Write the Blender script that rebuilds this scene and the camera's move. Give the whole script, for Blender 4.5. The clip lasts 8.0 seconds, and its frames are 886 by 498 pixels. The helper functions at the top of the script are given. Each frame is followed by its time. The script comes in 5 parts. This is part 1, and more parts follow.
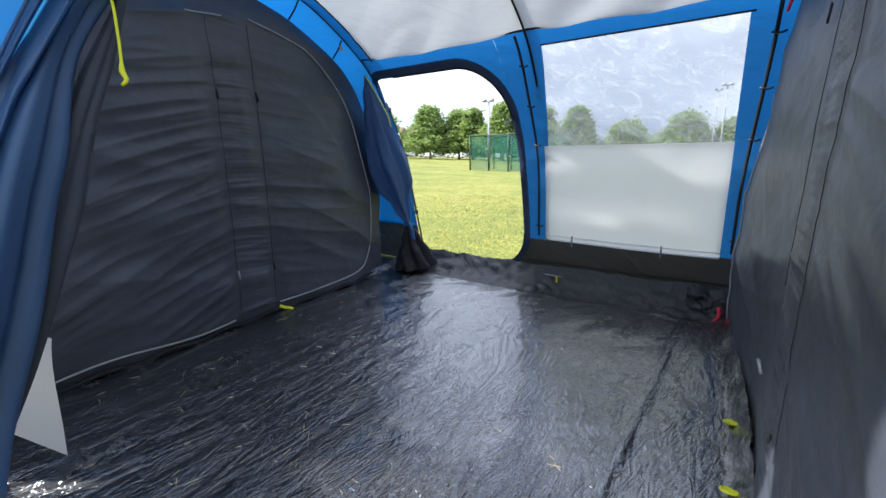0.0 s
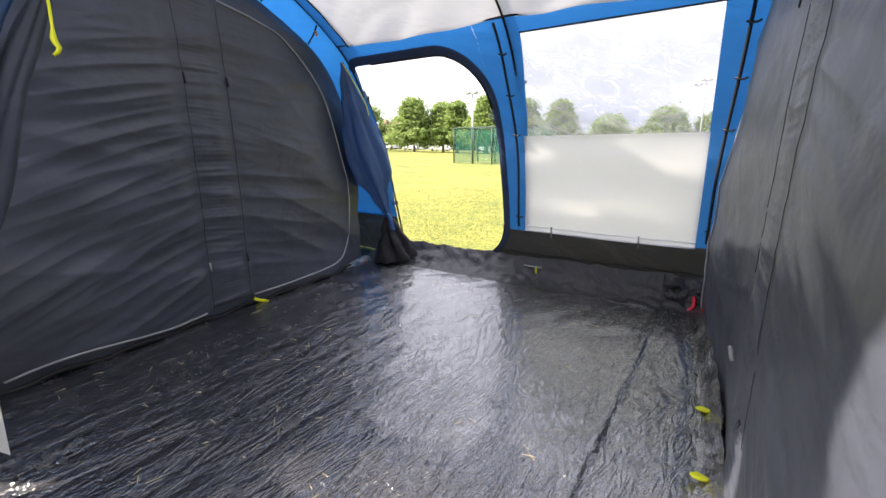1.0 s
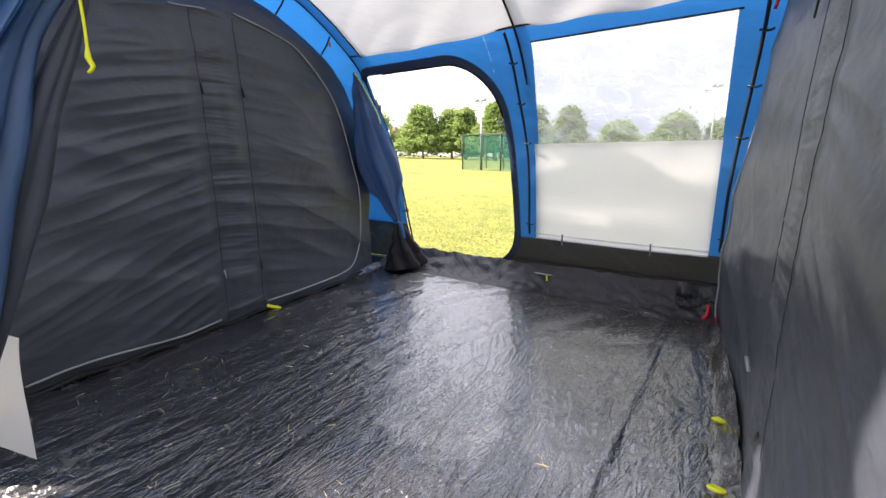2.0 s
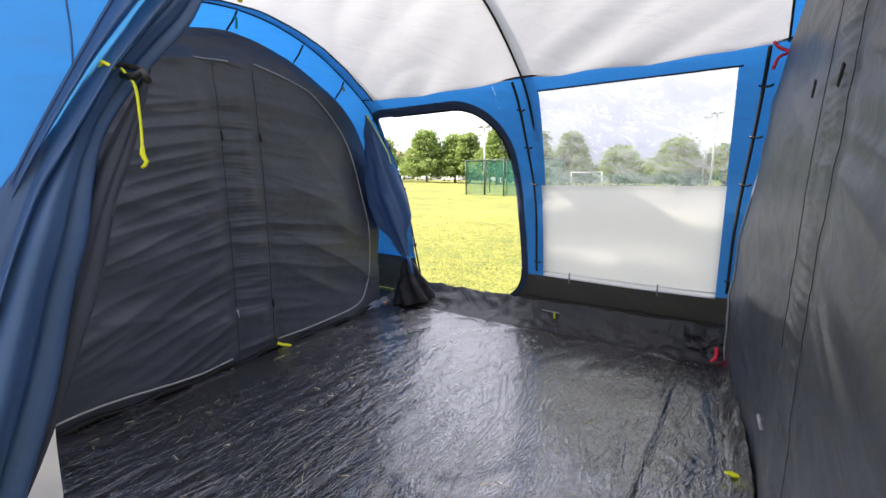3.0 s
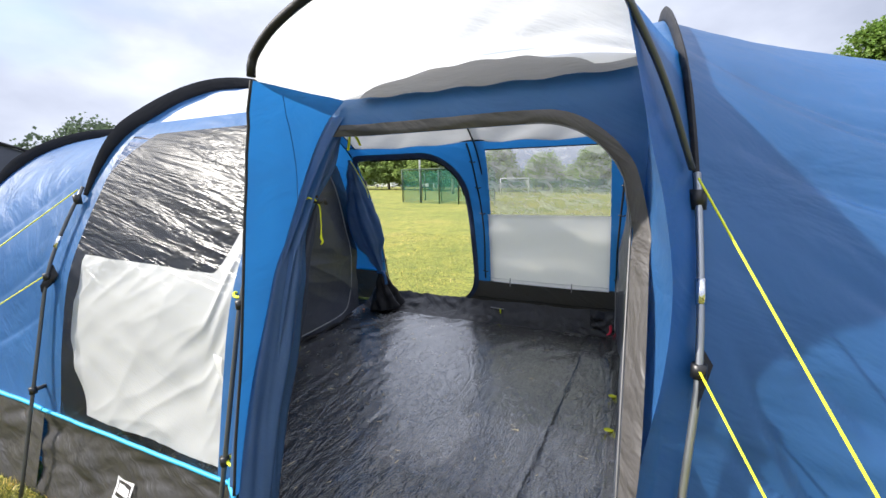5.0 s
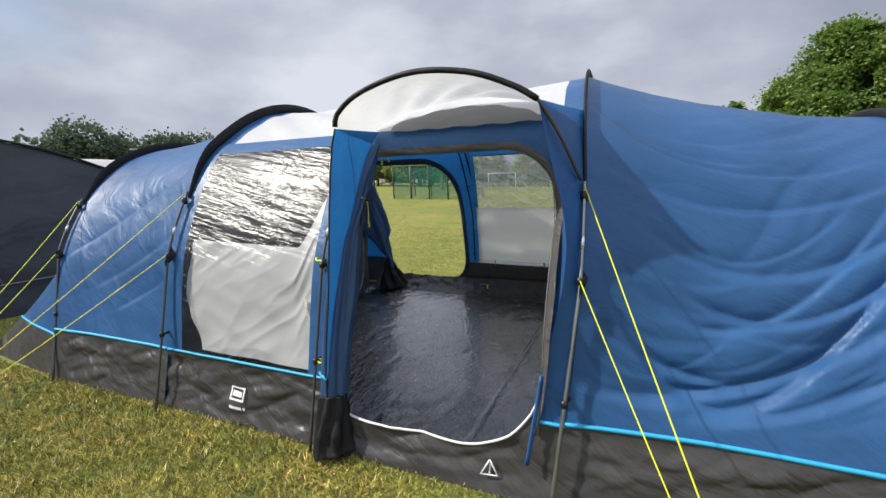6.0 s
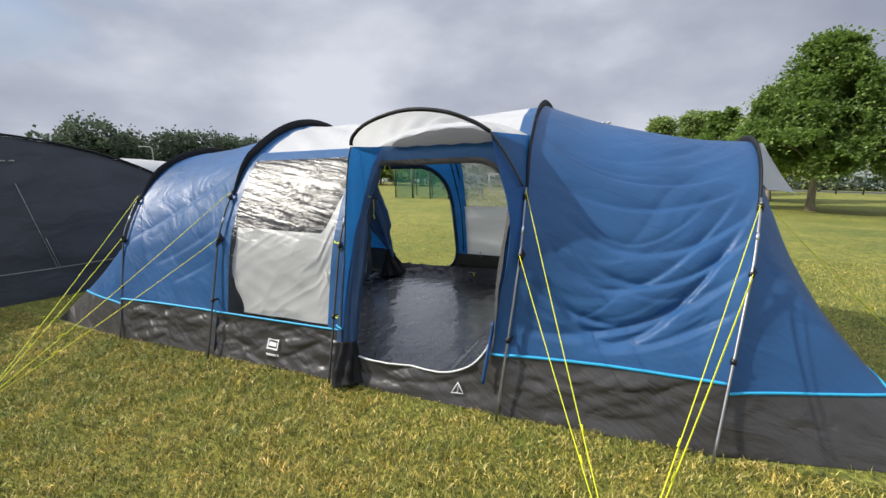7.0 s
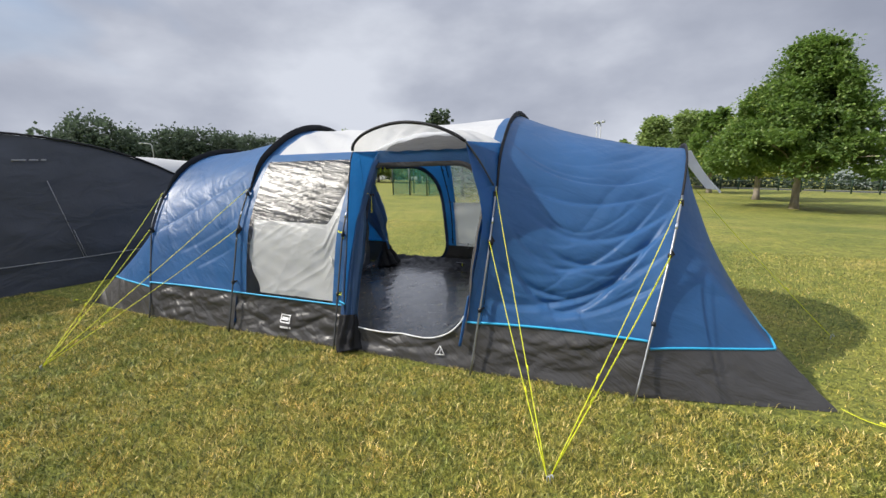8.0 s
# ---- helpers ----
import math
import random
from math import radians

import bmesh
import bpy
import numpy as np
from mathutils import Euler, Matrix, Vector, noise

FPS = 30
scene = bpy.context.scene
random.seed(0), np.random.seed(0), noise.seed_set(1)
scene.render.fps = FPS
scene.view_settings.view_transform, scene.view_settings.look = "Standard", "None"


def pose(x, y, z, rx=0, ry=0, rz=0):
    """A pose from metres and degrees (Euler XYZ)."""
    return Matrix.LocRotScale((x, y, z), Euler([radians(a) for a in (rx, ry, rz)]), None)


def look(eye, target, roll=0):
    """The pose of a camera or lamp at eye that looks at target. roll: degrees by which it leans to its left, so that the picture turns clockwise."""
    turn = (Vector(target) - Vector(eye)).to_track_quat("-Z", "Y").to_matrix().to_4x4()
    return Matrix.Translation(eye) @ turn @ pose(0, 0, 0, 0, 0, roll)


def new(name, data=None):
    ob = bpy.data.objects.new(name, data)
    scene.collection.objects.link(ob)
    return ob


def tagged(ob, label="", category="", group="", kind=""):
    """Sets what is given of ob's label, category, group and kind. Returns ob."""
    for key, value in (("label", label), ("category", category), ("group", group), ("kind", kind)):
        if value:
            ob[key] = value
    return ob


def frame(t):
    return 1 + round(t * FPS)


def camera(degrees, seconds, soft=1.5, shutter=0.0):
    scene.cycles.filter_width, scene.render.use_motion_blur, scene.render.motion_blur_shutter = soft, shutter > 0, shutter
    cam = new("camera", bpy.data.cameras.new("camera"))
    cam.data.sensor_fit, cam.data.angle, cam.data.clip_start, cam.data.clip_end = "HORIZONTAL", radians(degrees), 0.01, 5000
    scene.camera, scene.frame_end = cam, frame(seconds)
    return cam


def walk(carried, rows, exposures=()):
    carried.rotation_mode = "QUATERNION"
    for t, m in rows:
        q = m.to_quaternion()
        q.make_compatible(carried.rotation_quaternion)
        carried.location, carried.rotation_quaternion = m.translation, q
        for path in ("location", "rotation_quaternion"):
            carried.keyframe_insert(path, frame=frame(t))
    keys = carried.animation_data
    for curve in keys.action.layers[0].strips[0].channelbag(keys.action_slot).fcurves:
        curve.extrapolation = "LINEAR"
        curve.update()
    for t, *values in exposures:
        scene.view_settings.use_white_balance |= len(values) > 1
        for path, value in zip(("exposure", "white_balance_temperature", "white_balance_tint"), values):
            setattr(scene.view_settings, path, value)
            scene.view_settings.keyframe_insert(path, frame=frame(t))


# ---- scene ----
cam = camera(93.2, 8.0)
PATH = [
    (0, (1.136, 0.19, 1.125), (0.038, 1.793, 0.654), -1.5),
    (0.5, (1.148, 0.224, 1.103), (0.093, 1.85, 0.611), -1.2),
    (1, (1.153, 0.237, 1.099), (0.12, 1.874, 0.595), -1.1),
    (1.5, (1.146, 0.233, 1.104), (0.104, 1.867, 0.607), -1.1),
    (2.8, (1.127, 0.186, 1.183), (0.023, 1.805, 0.785), -1.1),
    (3, (1.119, 0.178, 1.239), (0.028, 1.812, 0.869), -1.1),
    (3.5, (1.137, 0.135, 1.341), (0.093, 1.807, 1.003), -0.9),
    (4, (1.115, -0.034, 1.419), (0.148, 1.685, 1.087), -0.9),
    (4.5, (1.21, -0.361, 1.478), (0.325, 1.4, 1.138), -1.1),
    (4.7, (1.253, -0.518, 1.502), (0.397, 1.256, 1.157), -1.2),
    (5.8, (1.537, -1.499, 1.577), (0.763, 0.305, 1.199), -2.6),
    (6, (1.622, -1.68, 1.602), (0.848, 0.125, 1.224), -2.4),
    (6.5, (1.812, -2.1, 1.643), (1.036, -0.296, 1.263), -2.1),
    (7, (2.08, -2.44, 1.658), (1.3, -0.638, 1.279), -1.7),
    (7.5, (2.28, -2.761, 1.67), (1.507, -0.957, 1.288), -1.5),
    (8, (2.438, -2.998, 1.694), (1.668, -1.194, 1.303), -1.5),
]
walk(cam, [(t, look(eye, target, roll)) for t, eye, target, roll in PATH],
     exposures=((0.0, 1.15, 5900, 9), (0.5, 1.45, 6500, 15), (1.0, 1.57, 6750, 16), (1.5, 1.6, 6800, 16), (3.0, 1.52, 6650, 15), (3.5, 1.35, 6250, 12), (4.0, 1.1, 6100, 11), (4.7, 1.05, 6200, 11), (5.8, 0.15, 6350, 10), (8.0, 0.05, 6350, 10)))

# ---------------------------------------------------------------- light
SUN_TO = Vector((-0.70, -0.325, 0.70)).normalized()
sun = new("sun", bpy.data.lights.new("sun", "SUN"))
sun.data.energy, sun.data.angle, sun.data.color = 4.8, radians(1.2), (1.0, 0.93, 0.82)
sun.matrix_world = look((-20, -12, 20), Vector((-20, -12, 20)) - SUN_TO)

world = bpy.data.worlds.new("sky")
scene.world = world
world.use_nodes = True


def sky_nodes():
    nt = world.node_tree
    nt.nodes.clear()
    N = nt.nodes.new
    out, bg, sky = N("ShaderNodeOutputWorld"), N("ShaderNodeBackground"), N("ShaderNodeTexSky")
    sky.sky_type, sky.sun_disc = "NISHITA", False
    sky.sun_elevation = math.asin(SUN_TO.z)
    sky.sun_rotation = math.atan2(SUN_TO.x, SUN_TO.y)
    co, mp = N("ShaderNodeTexCoord"), N("ShaderNodeMapping")
    mp.inputs["Scale"].default_value = (1.0, 1.0, 2.0)
    mp.inputs["Location"].default_value = (0.35, 0.1, 0.2)
    big, fine = N("ShaderNodeTexNoise"), N("ShaderNodeTexNoise")
    big.inputs["Scale"].default_value, big.inputs["Detail"].default_value, big.inputs["Roughness"].default_value = 1.9, 8, 0.5
    fine.inputs["Scale"].default_value, fine.inputs["Detail"].default_value = 1.3, 4
    ramp = N("ShaderNodeValToRGB")           # grey cloud undersides to bright tops
    e = ramp.color_ramp.elements
    e.new(0.5)
    for stop, (at, tint) in zip(e, ((0.36, (3.2, 3.45, 4.2)), (0.50, (4.5, 4.75, 5.5)), (0.66, (6.7, 6.95, 7.6)))):
        stop.position, stop.color = at, (*tint, 1)
    cover = N("ShaderNodeValToRGB")
    cover.color_ramp.elements[0].position, cover.color_ramp.elements[1].position = 0.24, 0.38
    mix = N("ShaderNodeMix")
    mix.data_type = "RGBA"
    L = nt.links.new
    L(co.outputs["Generated"], mp.inputs["Vector"])
    L(mp.outputs["Vector"], big.inputs["Vector"])
    L(mp.outputs["Vector"], fine.inputs["Vector"])
    L(big.outputs["Fac"], ramp.inputs["Fac"])
    L(fine.outputs["Fac"], cover.inputs["Fac"])
    L(cover.outputs["Color"], mix.inputs["Factor"])
    L(sky.outputs["Color"], mix.inputs["A"])
    L(ramp.outputs["Color"], mix.inputs["B"])
    # a clouded sky is brightest overhead
    xyz, lift, gain = N("ShaderNodeSeparateXYZ"), N("ShaderNodeMapRange"), N("ShaderNodeMix")
    lift.inputs["From Min"].default_value, lift.inputs["From Max"].default_value = 0.3, 0.95
    lift.inputs["To Min"].default_value, lift.inputs["To Max"].default_value = 1.0, 2.3
    gain.data_type, gain.blend_type = "RGBA", "MULTIPLY"
    gain.inputs["Factor"].default_value = 1.0
    L(co.outputs["Generated"], xyz.inputs["Vector"])
    L(xyz.outputs["Z"], lift.inputs["Value"])
    L(mix.outputs["Result"], gain.inputs["A"])
    L(lift.outputs["Result"], gain.inputs["B"])
    L(gain.outputs["Result"], bg.inputs["Color"])
    bg.inputs["Strength"].default_value = 0.10
    L(bg.outputs["Background"], out.inputs["Surface"])


sky_nodes()


# ---------------------------------------------------------------- materials
class Mat:
    """A small node graph round one Principled shader."""

    def __init__(self, name, color, rough=0.6, metal=0.0, coat=0.0):
        self.m = bpy.data.materials.new(name)
        self.m.use_nodes = True
        self.t = self.m.node_tree
        self.b = self.t.nodes["Principled BSDF"]
        self.o = self.t.nodes["Material Output"]
        self.b.inputs["Base Color"].default_value = (*color, 1)
        self.b.inputs["Roughness"].default_value = rough
        self.b.inputs["Metallic"].default_value = metal
        self.b.inputs["Coat Weight"].default_value = coat
        self.color = color
        self.normal = None

    def node(self, kind, **ins):
        n = self.t.nodes.new(kind)
        for k, v in ins.items():
            n.inputs[k.replace("_", " ")].default_value = v
        return n

    def link(self, a, b):
        self.t.links.new(a, b)

    def coord(self, scale=(1, 1, 1), turn=(0, 0, 0)):
        c, m = self.node("ShaderNodeTexCoord"), self.node("ShaderNodeMapping")
        m.vector_type = "TEXTURE"            # turn first, then stretch
        m.inputs["Scale"].default_value, m.inputs["Rotation"].default_value = [1 / s for s in scale], turn
        self.link(c.outputs["Object"], m.inputs["Vector"])
        return m.outputs["Vector"]

    def noise(self, scale, detail=4, rough=0.55, stretch=(1, 1, 1), turn=(0, 0, 0), warp=0.0):
        n = self.node("ShaderNodeTexNoise", Scale=scale, Detail=detail, Roughness=rough, Distortion=warp)
        self.link(self.coord(stretch, turn), n.inputs["Vector"])
        return n.outputs["Fac"]

    def ridges(self, scale, stretch=(1, 1, 1), turn=(0, 0, 0)):
        """Sharp, branching creases."""
        n = self.node("ShaderNodeTexNoise", Scale=scale, Detail=4, Roughness=0.5, Distortion=0.5)
        n.noise_type = "RIDGED_MULTIFRACTAL"
        self.link(self.coord(stretch, turn), n.inputs["Vector"])
        return n.outputs["Fac"]

    def facets(self, scale, stretch=(1, 1, 1), turn=(0, 0, 0), warp=0.4):
        """Flat faces that meet in sharp creases, as in crumpled foil."""
        n, m = self.noise(scale, 1.0, 0.4, stretch, turn, warp), self.node("ShaderNodeMath")
        m.operation = "PINGPONG"
        m.inputs[1].default_value = 0.09
        self.link(n, m.inputs[0])
        return m.outputs["Value"]

    def ramp(self, fac, *stops):
        r = self.node("ShaderNodeValToRGB")
        e = r.color_ramp.elements
        while len(e) < len(stops):
            e.new(0.5)
        for x, (p, c) in zip(e, stops):
            x.position, x.color = p, (*c, 1)
        self.link(fac, r.inputs["Fac"])
        return r.outputs["Color"]

    def tone(self, fac, lo, hi, a=0.3, b=0.7):
        """Colour that goes from lo to hi times the base along fac."""
        return self.ramp(fac, (a, [c * lo for c in self.color]), (b, [c * hi for c in self.color]))

    def mix(self, a, b, fac, how="MIX"):
        n = self.node("ShaderNodeMix")
        n.data_type, n.blend_type = "RGBA", how
        if isinstance(fac, float):
            n.inputs["Factor"].default_value = fac
        else:
            self.link(fac, n.inputs["Factor"])
        self.link(a, n.inputs["A"])
        self.link(b, n.inputs["B"])
        return n.outputs["Result"]

    def base(self, col):
        self.link(col, self.b.inputs["Base Color"])
        self.col = col
        return self

    def rough(self, fac, lo, hi):
        r = self.node("ShaderNodeMapRange", To_Min=lo, To_Max=hi)
        self.link(fac, r.inputs["Value"])
        self.link(r.outputs["Result"], self.b.inputs["Roughness"])
        return self

    def bump(self, fac, strength, depth):
        n = self.node("ShaderNodeBump", Strength=strength, Distance=depth)
        self.link(fac, n.inputs["Height"])
        if self.normal:
            self.link(self.normal, n.inputs["Normal"])
        self.normal = n.outputs["Normal"]
        self.link(self.normal, self.b.inputs["Normal"])
        return self

    def thin(self, share, color):
        """Cloth that lets a share of the light through."""
        tr, mx = self.node("ShaderNodeBsdfTranslucent"), self.node("ShaderNodeMixShader", Fac=share)
        tr.inputs["Color"].default_value = (*color, 1)
        if self.normal:
            self.link(self.normal, tr.inputs["Normal"])
        self.link(self.b.outputs["BSDF"], mx.inputs[1])
        self.link(tr.outputs["BSDF"], mx.inputs[2])
        self.link(mx.outputs["Shader"], self.o.inputs["Surface"])
        return self


def cloth(name, color, through_color, share, rough=0.5, crease=0.5, weave=True, fade=0.16, gloss=0.5, ridge=0.10):
    k = Mat(name, color, rough)
    k.b.inputs["Specular IOR Level"].default_value = gloss
    big = k.noise(1.7, 4, 0.6)
    k.base(k.tone(big, 1 - fade, 1 + fade))
    k.rough(k.noise(9, 3), rough - 0.08, rough + 0.1)
    k.bump(k.noise(2.6, 4, 0.5, (0.8, 1, 2.2), (0.3, 0.5, 0.2), 0.6), crease, 0.06)
    k.bump(k.ridges(2.2, (0.55, 1.0, 1.6), (0.1, 0.45, 0.2)), crease * ridge, 0.02)
    k.bump(k.noise(16, 3, 0.5, (1, 1, 1.8), (0, 0.7, 0), 0.8), crease * 0.25, 0.012)
    if weave:
        k.bump(k.noise(900, 1), 0.12, 0.001)
    if share:
        k.thin(share, through_color)
    return k.m


M = {}
M["blue"] = cloth("blue polyester", (0.031, 0.107, 0.260), (0.03, 0.28, 0.80), 0.23, 0.42, 0.36, gloss=0.42)
M["blue_lining"] = cloth("dark blue curtain cloth", (0.050, 0.110, 0.235), (0.05, 0.27, 0.60), 0.30, 0.5, 0.3)
M["white"] = cloth("off-white roof polyester", (0.58, 0.585, 0.59), (0.80, 0.815, 0.84), 0.205, 0.5, 0.35, fade=0.05)
M["canopy"] = cloth("off-white canopy polyester", (0.74, 0.74, 0.72), (0.86, 0.86, 0.85), 0.42, 0.5, 0.5, fade=0.05)
M["curtain"] = cloth("white curtain cloth", (0.78, 0.775, 0.76), (0.88, 0.87, 0.85), 0.46, 0.6, 0.03, fade=0.03)
M["inner"] = cloth("charcoal inner tent cloth", (0.060, 0.067, 0.087), (0, 0, 0), 0, 0.40, 0.3, gloss=0.45)
M["mud"] = cloth("dark grey mud wall cloth", (0.053, 0.051, 0.050), (0.09, 0.085, 0.065), 0.08, 0.38, 0.8, ridge=0.6)
M["flap"] = cloth("grey zip flap cloth", (0.085, 0.080, 0.079), (0.10, 0.10, 0.10), 0.1, 0.5, 1.1)
M["binding"] = cloth("navy binding tape", (0.028, 0.050, 0.115), (0, 0, 0), 0, 0.6, 0.6)
M["lining"] = cloth("charcoal curtain lining", (0.045, 0.053, 0.076), (0, 0, 0), 0, 0.6, 0.4, gloss=0.25)
M["sleeve"] = cloth("black pole sleeve cloth", (0.011, 0.011, 0.013), (0, 0, 0), 0, 0.6, 0.5, gloss=0.3)
M["cyan"] = Mat("light blue seam tape", (0.03, 0.36, 0.62), 0.55).m
M["stitch"] = Mat("dark stitching", (0.028, 0.030, 0.036), 0.8).m
M["strap"] = Mat("black webbing strap", (0.012, 0.012, 0.014), 0.7).m
M["zip_grey"] = Mat("mid grey zip tape", (0.15, 0.15, 0.155), 0.5).m
M["zip"] = Mat("light grey zip tape", (0.33, 0.335, 0.35), 0.5).m
M["print"] = Mat("white print", (0.72, 0.72, 0.72), 0.6).m
M["yellow"] = Mat("fluorescent yellow cord", (0.72, 0.75, 0.02), 0.6).m
M["red"] = Mat("red cord", (0.62, 0.015, 0.05), 0.6).m
M["orange"] = Mat("orange webbing", (0.75, 0.22, 0.02), 0.6).m
M["green"] = Mat("green webbing", (0.0, 0.30, 0.17), 0.6).m
M["grey_cord"] = Mat("pale grey cord", (0.30, 0.30, 0.31), 0.7).m


def make_more():
    k = Mat("steel tent pole", (0.33, 0.34, 0.35), 0.32, 0.9)
    k.rough(k.noise(14, 4), 0.22, 0.5)
    M["steel"] = k.m
    k = Mat("dark painted steel pole", (0.10, 0.105, 0.11), 0.4, 0.6)
    k.rough(k.noise(14, 4), 0.3, 0.55)
    M["pole"] = k.m
    k = Mat("bright steel ferrule", (0.7, 0.71, 0.72), 0.18, 1.0)
    M["ferrule"] = k.m
    # black polythene groundsheet, wrinkled, slightly dusty
    k = Mat("black polythene groundsheet", (0.020, 0.020, 0.021), 0.3)
    dust = k.noise(3.0, 8, 0.7)
    k.base(k.ramp(dust, (0.36, (0.006, 0.006, 0.009)), (0.60, (0.013, 0.013, 0.017)), (0.80, (0.045, 0.044, 0.047))))
    k.b.inputs["IOR"].default_value = 2.8
    k.b.inputs["Coat Weight"].default_value, k.b.inputs["Coat Roughness"].default_value = 0.8, 0.12
    k.rough(k.noise(6, 6, 0.7), 0.14, 0.36)
    k.bump(k.noise(2.2, 5, 0.6, (1.8, 0.6, 1), (0, 0, 0.1), 1.2), 0.45, 0.05)
    k.bump(k.facets(3.2, (1.9, 0.5, 1), (0, 0, 0.06), 0.8), 0.3, 0.10)
    k.bump(k.facets(10, (1.9, 0.5, 1), (0, 0, -0.12), 0.9), 0.6, 0.032)
    k.bump(k.facets(24, (1.4, 0.8, 1), (0, 0, 0.3), 0.9), 0.7, 0.016)
    k.bump(k.noise(60, 3, 0.6, (1.6, 0.6, 1), (0, 0, -0.1), 0.8), 0.5, 0.003)
    M["sheet"] = k.m
    # clear vinyl
    k = Mat("clear vinyl", (1, 1, 1), 0.05)
    clear, gloss, mx, fr = k.node("ShaderNodeBsdfTransparent", Color=(0.90, 0.92, 0.93, 1)), k.node("ShaderNodeBsdfGlossy", Roughness=0.27), k.node("ShaderNodeMixShader"), k.node("ShaderNodeFresnel", IOR=1.38)
    k.bump(k.noise(2.0, 3, 0.5, (0.5, 1, 2.6), (0, 0.5, 0), 0.5), 0.2, 0.05)
    k.bump(k.noise(9, 4, 0.62, (0.10, 1, 2.0), (0, 0.22, 0), 0.5), 0.62, 0.024)
    k.bump(k.ridges(3.2, (0.30, 1.0, 1.7), (0, 0.42, 0)), 0.30, 0.012)
    k.bump(k.noise(34, 2, 0.5, (0.12, 1, 1.6), (0, 0.25, 0), 0.5), 0.3, 0.003)
    k.link(k.normal, gloss.inputs["Normal"])
    k.link(k.normal, fr.inputs["Normal"])
    add = k.node("ShaderNodeMath")
    add.operation = "MULTIPLY_ADD"
    add.inputs[1].default_value, add.inputs[2].default_value = 0.60, 0.02
    k.link(fr.outputs["Fac"], add.inputs[0])
    k.link(add.outputs["Value"], mx.inputs["Fac"])
    k.link(clear.outputs["BSDF"], mx.inputs[1])
    k.link(gloss.outputs["BSDF"], mx.inputs[2])
    k.link(mx.outputs["Shader"], k.o.inputs["Surface"])
    M["vinyl"] = k.m
    # grey mesh of the roof vent
    k = Mat("grey vent mesh", (0.26, 0.26, 0.265), 0.7)
    k.bump(k.noise(8, 4, 0.5, (0.6, 1, 2)), 0.6, 0.03)
    k.thin(0.45, (0.40, 0.40, 0.40))
    M["mesh"] = k.m
    # lawn
    k = Mat("mown lawn", (0.16, 0.17, 0.03), 0.9)
    patch, fine = k.noise(0.30, 8, 0.72), k.noise(26, 7, 0.75)
    c1 = k.ramp(patch, (0.32, (0.13, 0.175, 0.024)), (0.52, (0.25, 0.265, 0.044)), (0.70, (0.36, 0.315, 0.08)))
    mid = k.ramp(k.noise(4.5, 4, 0.6), (0.35, (0.72, 0.78, 0.7)), (0.68, (1.22, 1.16, 1.15)))
    c1 = k.mix(c1, mid, 1.0, "MULTIPLY")
    c2 = k.ramp(fine, (0.38, (0.24, 0.28, 0.20)), (0.64, (1.45, 1.36, 1.3)))
    k.base(k.mix(c1, c2, 1.0, "MULTIPLY"))
    k.bump(k.noise(40, 5, 0.7), 0.8, 0.03)
    M["lawn"] = k.m
    k = Mat("grass blade", (0.16, 0.19, 0.035), 0.55)
    g = k.node("ShaderNodeNewGeometry")
    c = k.ramp(g.outputs["Random Per Island"], (0.0, (0.028, 0.040, 0.007)), (0.33, (0.135, 0.155, 0.026)), (0.62, (0.36, 0.35, 0.072)), (0.86, (0.50, 0.45, 0.13)), (1.0, (0.74, 0.64, 0.33)))
    mid = k.ramp(k.noise(3.0, 7, 0.75), (0.36, (0.58, 0.74, 0.50)), (0.64, (1.65, 1.32, 1.3)))
    tuft = k.ramp(k.noise(21, 3, 0.65, (1, 1, 0.2)), (0.36, (0.50, 0.54, 0.48)), (0.52, (1.12, 1.12, 1.08)), (0.68, (1.6, 1.52, 1.45)))
    k.base(k.mix(k.mix(c, mid, 1.0, "MULTIPLY"), tuft, 1.0, "MULTIPLY"))
    M["blade"] = k.m
    for key, dark, mid, light in (("leaf", (0.045, 0.09, 0.018), (0.12, 0.195, 0.038), (0.25, 0.33, 0.08)),
                                  ("leaf_light", (0.10, 0.14, 0.02), (0.25, 0.29, 0.04), (0.42, 0.42, 0.09)),
                                  # distance haze put into the leaf colour: far trees paler and greyer, woods greyer
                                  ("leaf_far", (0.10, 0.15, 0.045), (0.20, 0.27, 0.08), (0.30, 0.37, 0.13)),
                                  ("leaf_dark", (0.040, 0.060, 0.040), (0.070, 0.098, 0.062), (0.115, 0.150, 0.09))):
        k = Mat("foliage " + key, mid, 0.55 if key == "leaf" else 0.85)
        g = k.node("ShaderNodeNewGeometry")
        k.base(k.ramp(g.outputs["Random Per Island"], (0.0, dark), (0.55, mid), (1.0, light)))
        k.thin(0.35, [c * 1.8 for c in mid])
        M[key] = k.m
    k = Mat("bark", (0.34, 0.29, 0.23), 0.9)
    k.base(k.tone(k.noise(6, 6, 0.7, (1, 1, 0.25)), 0.5, 1.3))
    k.bump(k.noise(14, 5, 0.7, (1, 1, 0.25)), 0.8, 0.04)
    M["bark"] = k.m
    k = Mat("dark blue-grey awning cloth", (0.036, 0.041, 0.055), 0.55)
    k.base(k.tone(k.noise(1.2, 5), 0.75, 1.25))
    k.bump(k.noise(2.4, 4, 0.5, (1, 1, 1.8), (0.3, 0, 0.3), 0.5), 0.5, 0.06)
    M["awning"] = k.m
    k = Mat("green netting", (0.015, 0.16, 0.12), 0.7)
    tr, mx = k.node("ShaderNodeBsdfTransparent"), k.node("ShaderNodeMixShader")
    n = k.noise(3, 4, 0.6)
    r = k.node("ShaderNodeMapRange", To_Min=0.18, To_Max=0.45)
    k.link(n, r.inputs["Value"])
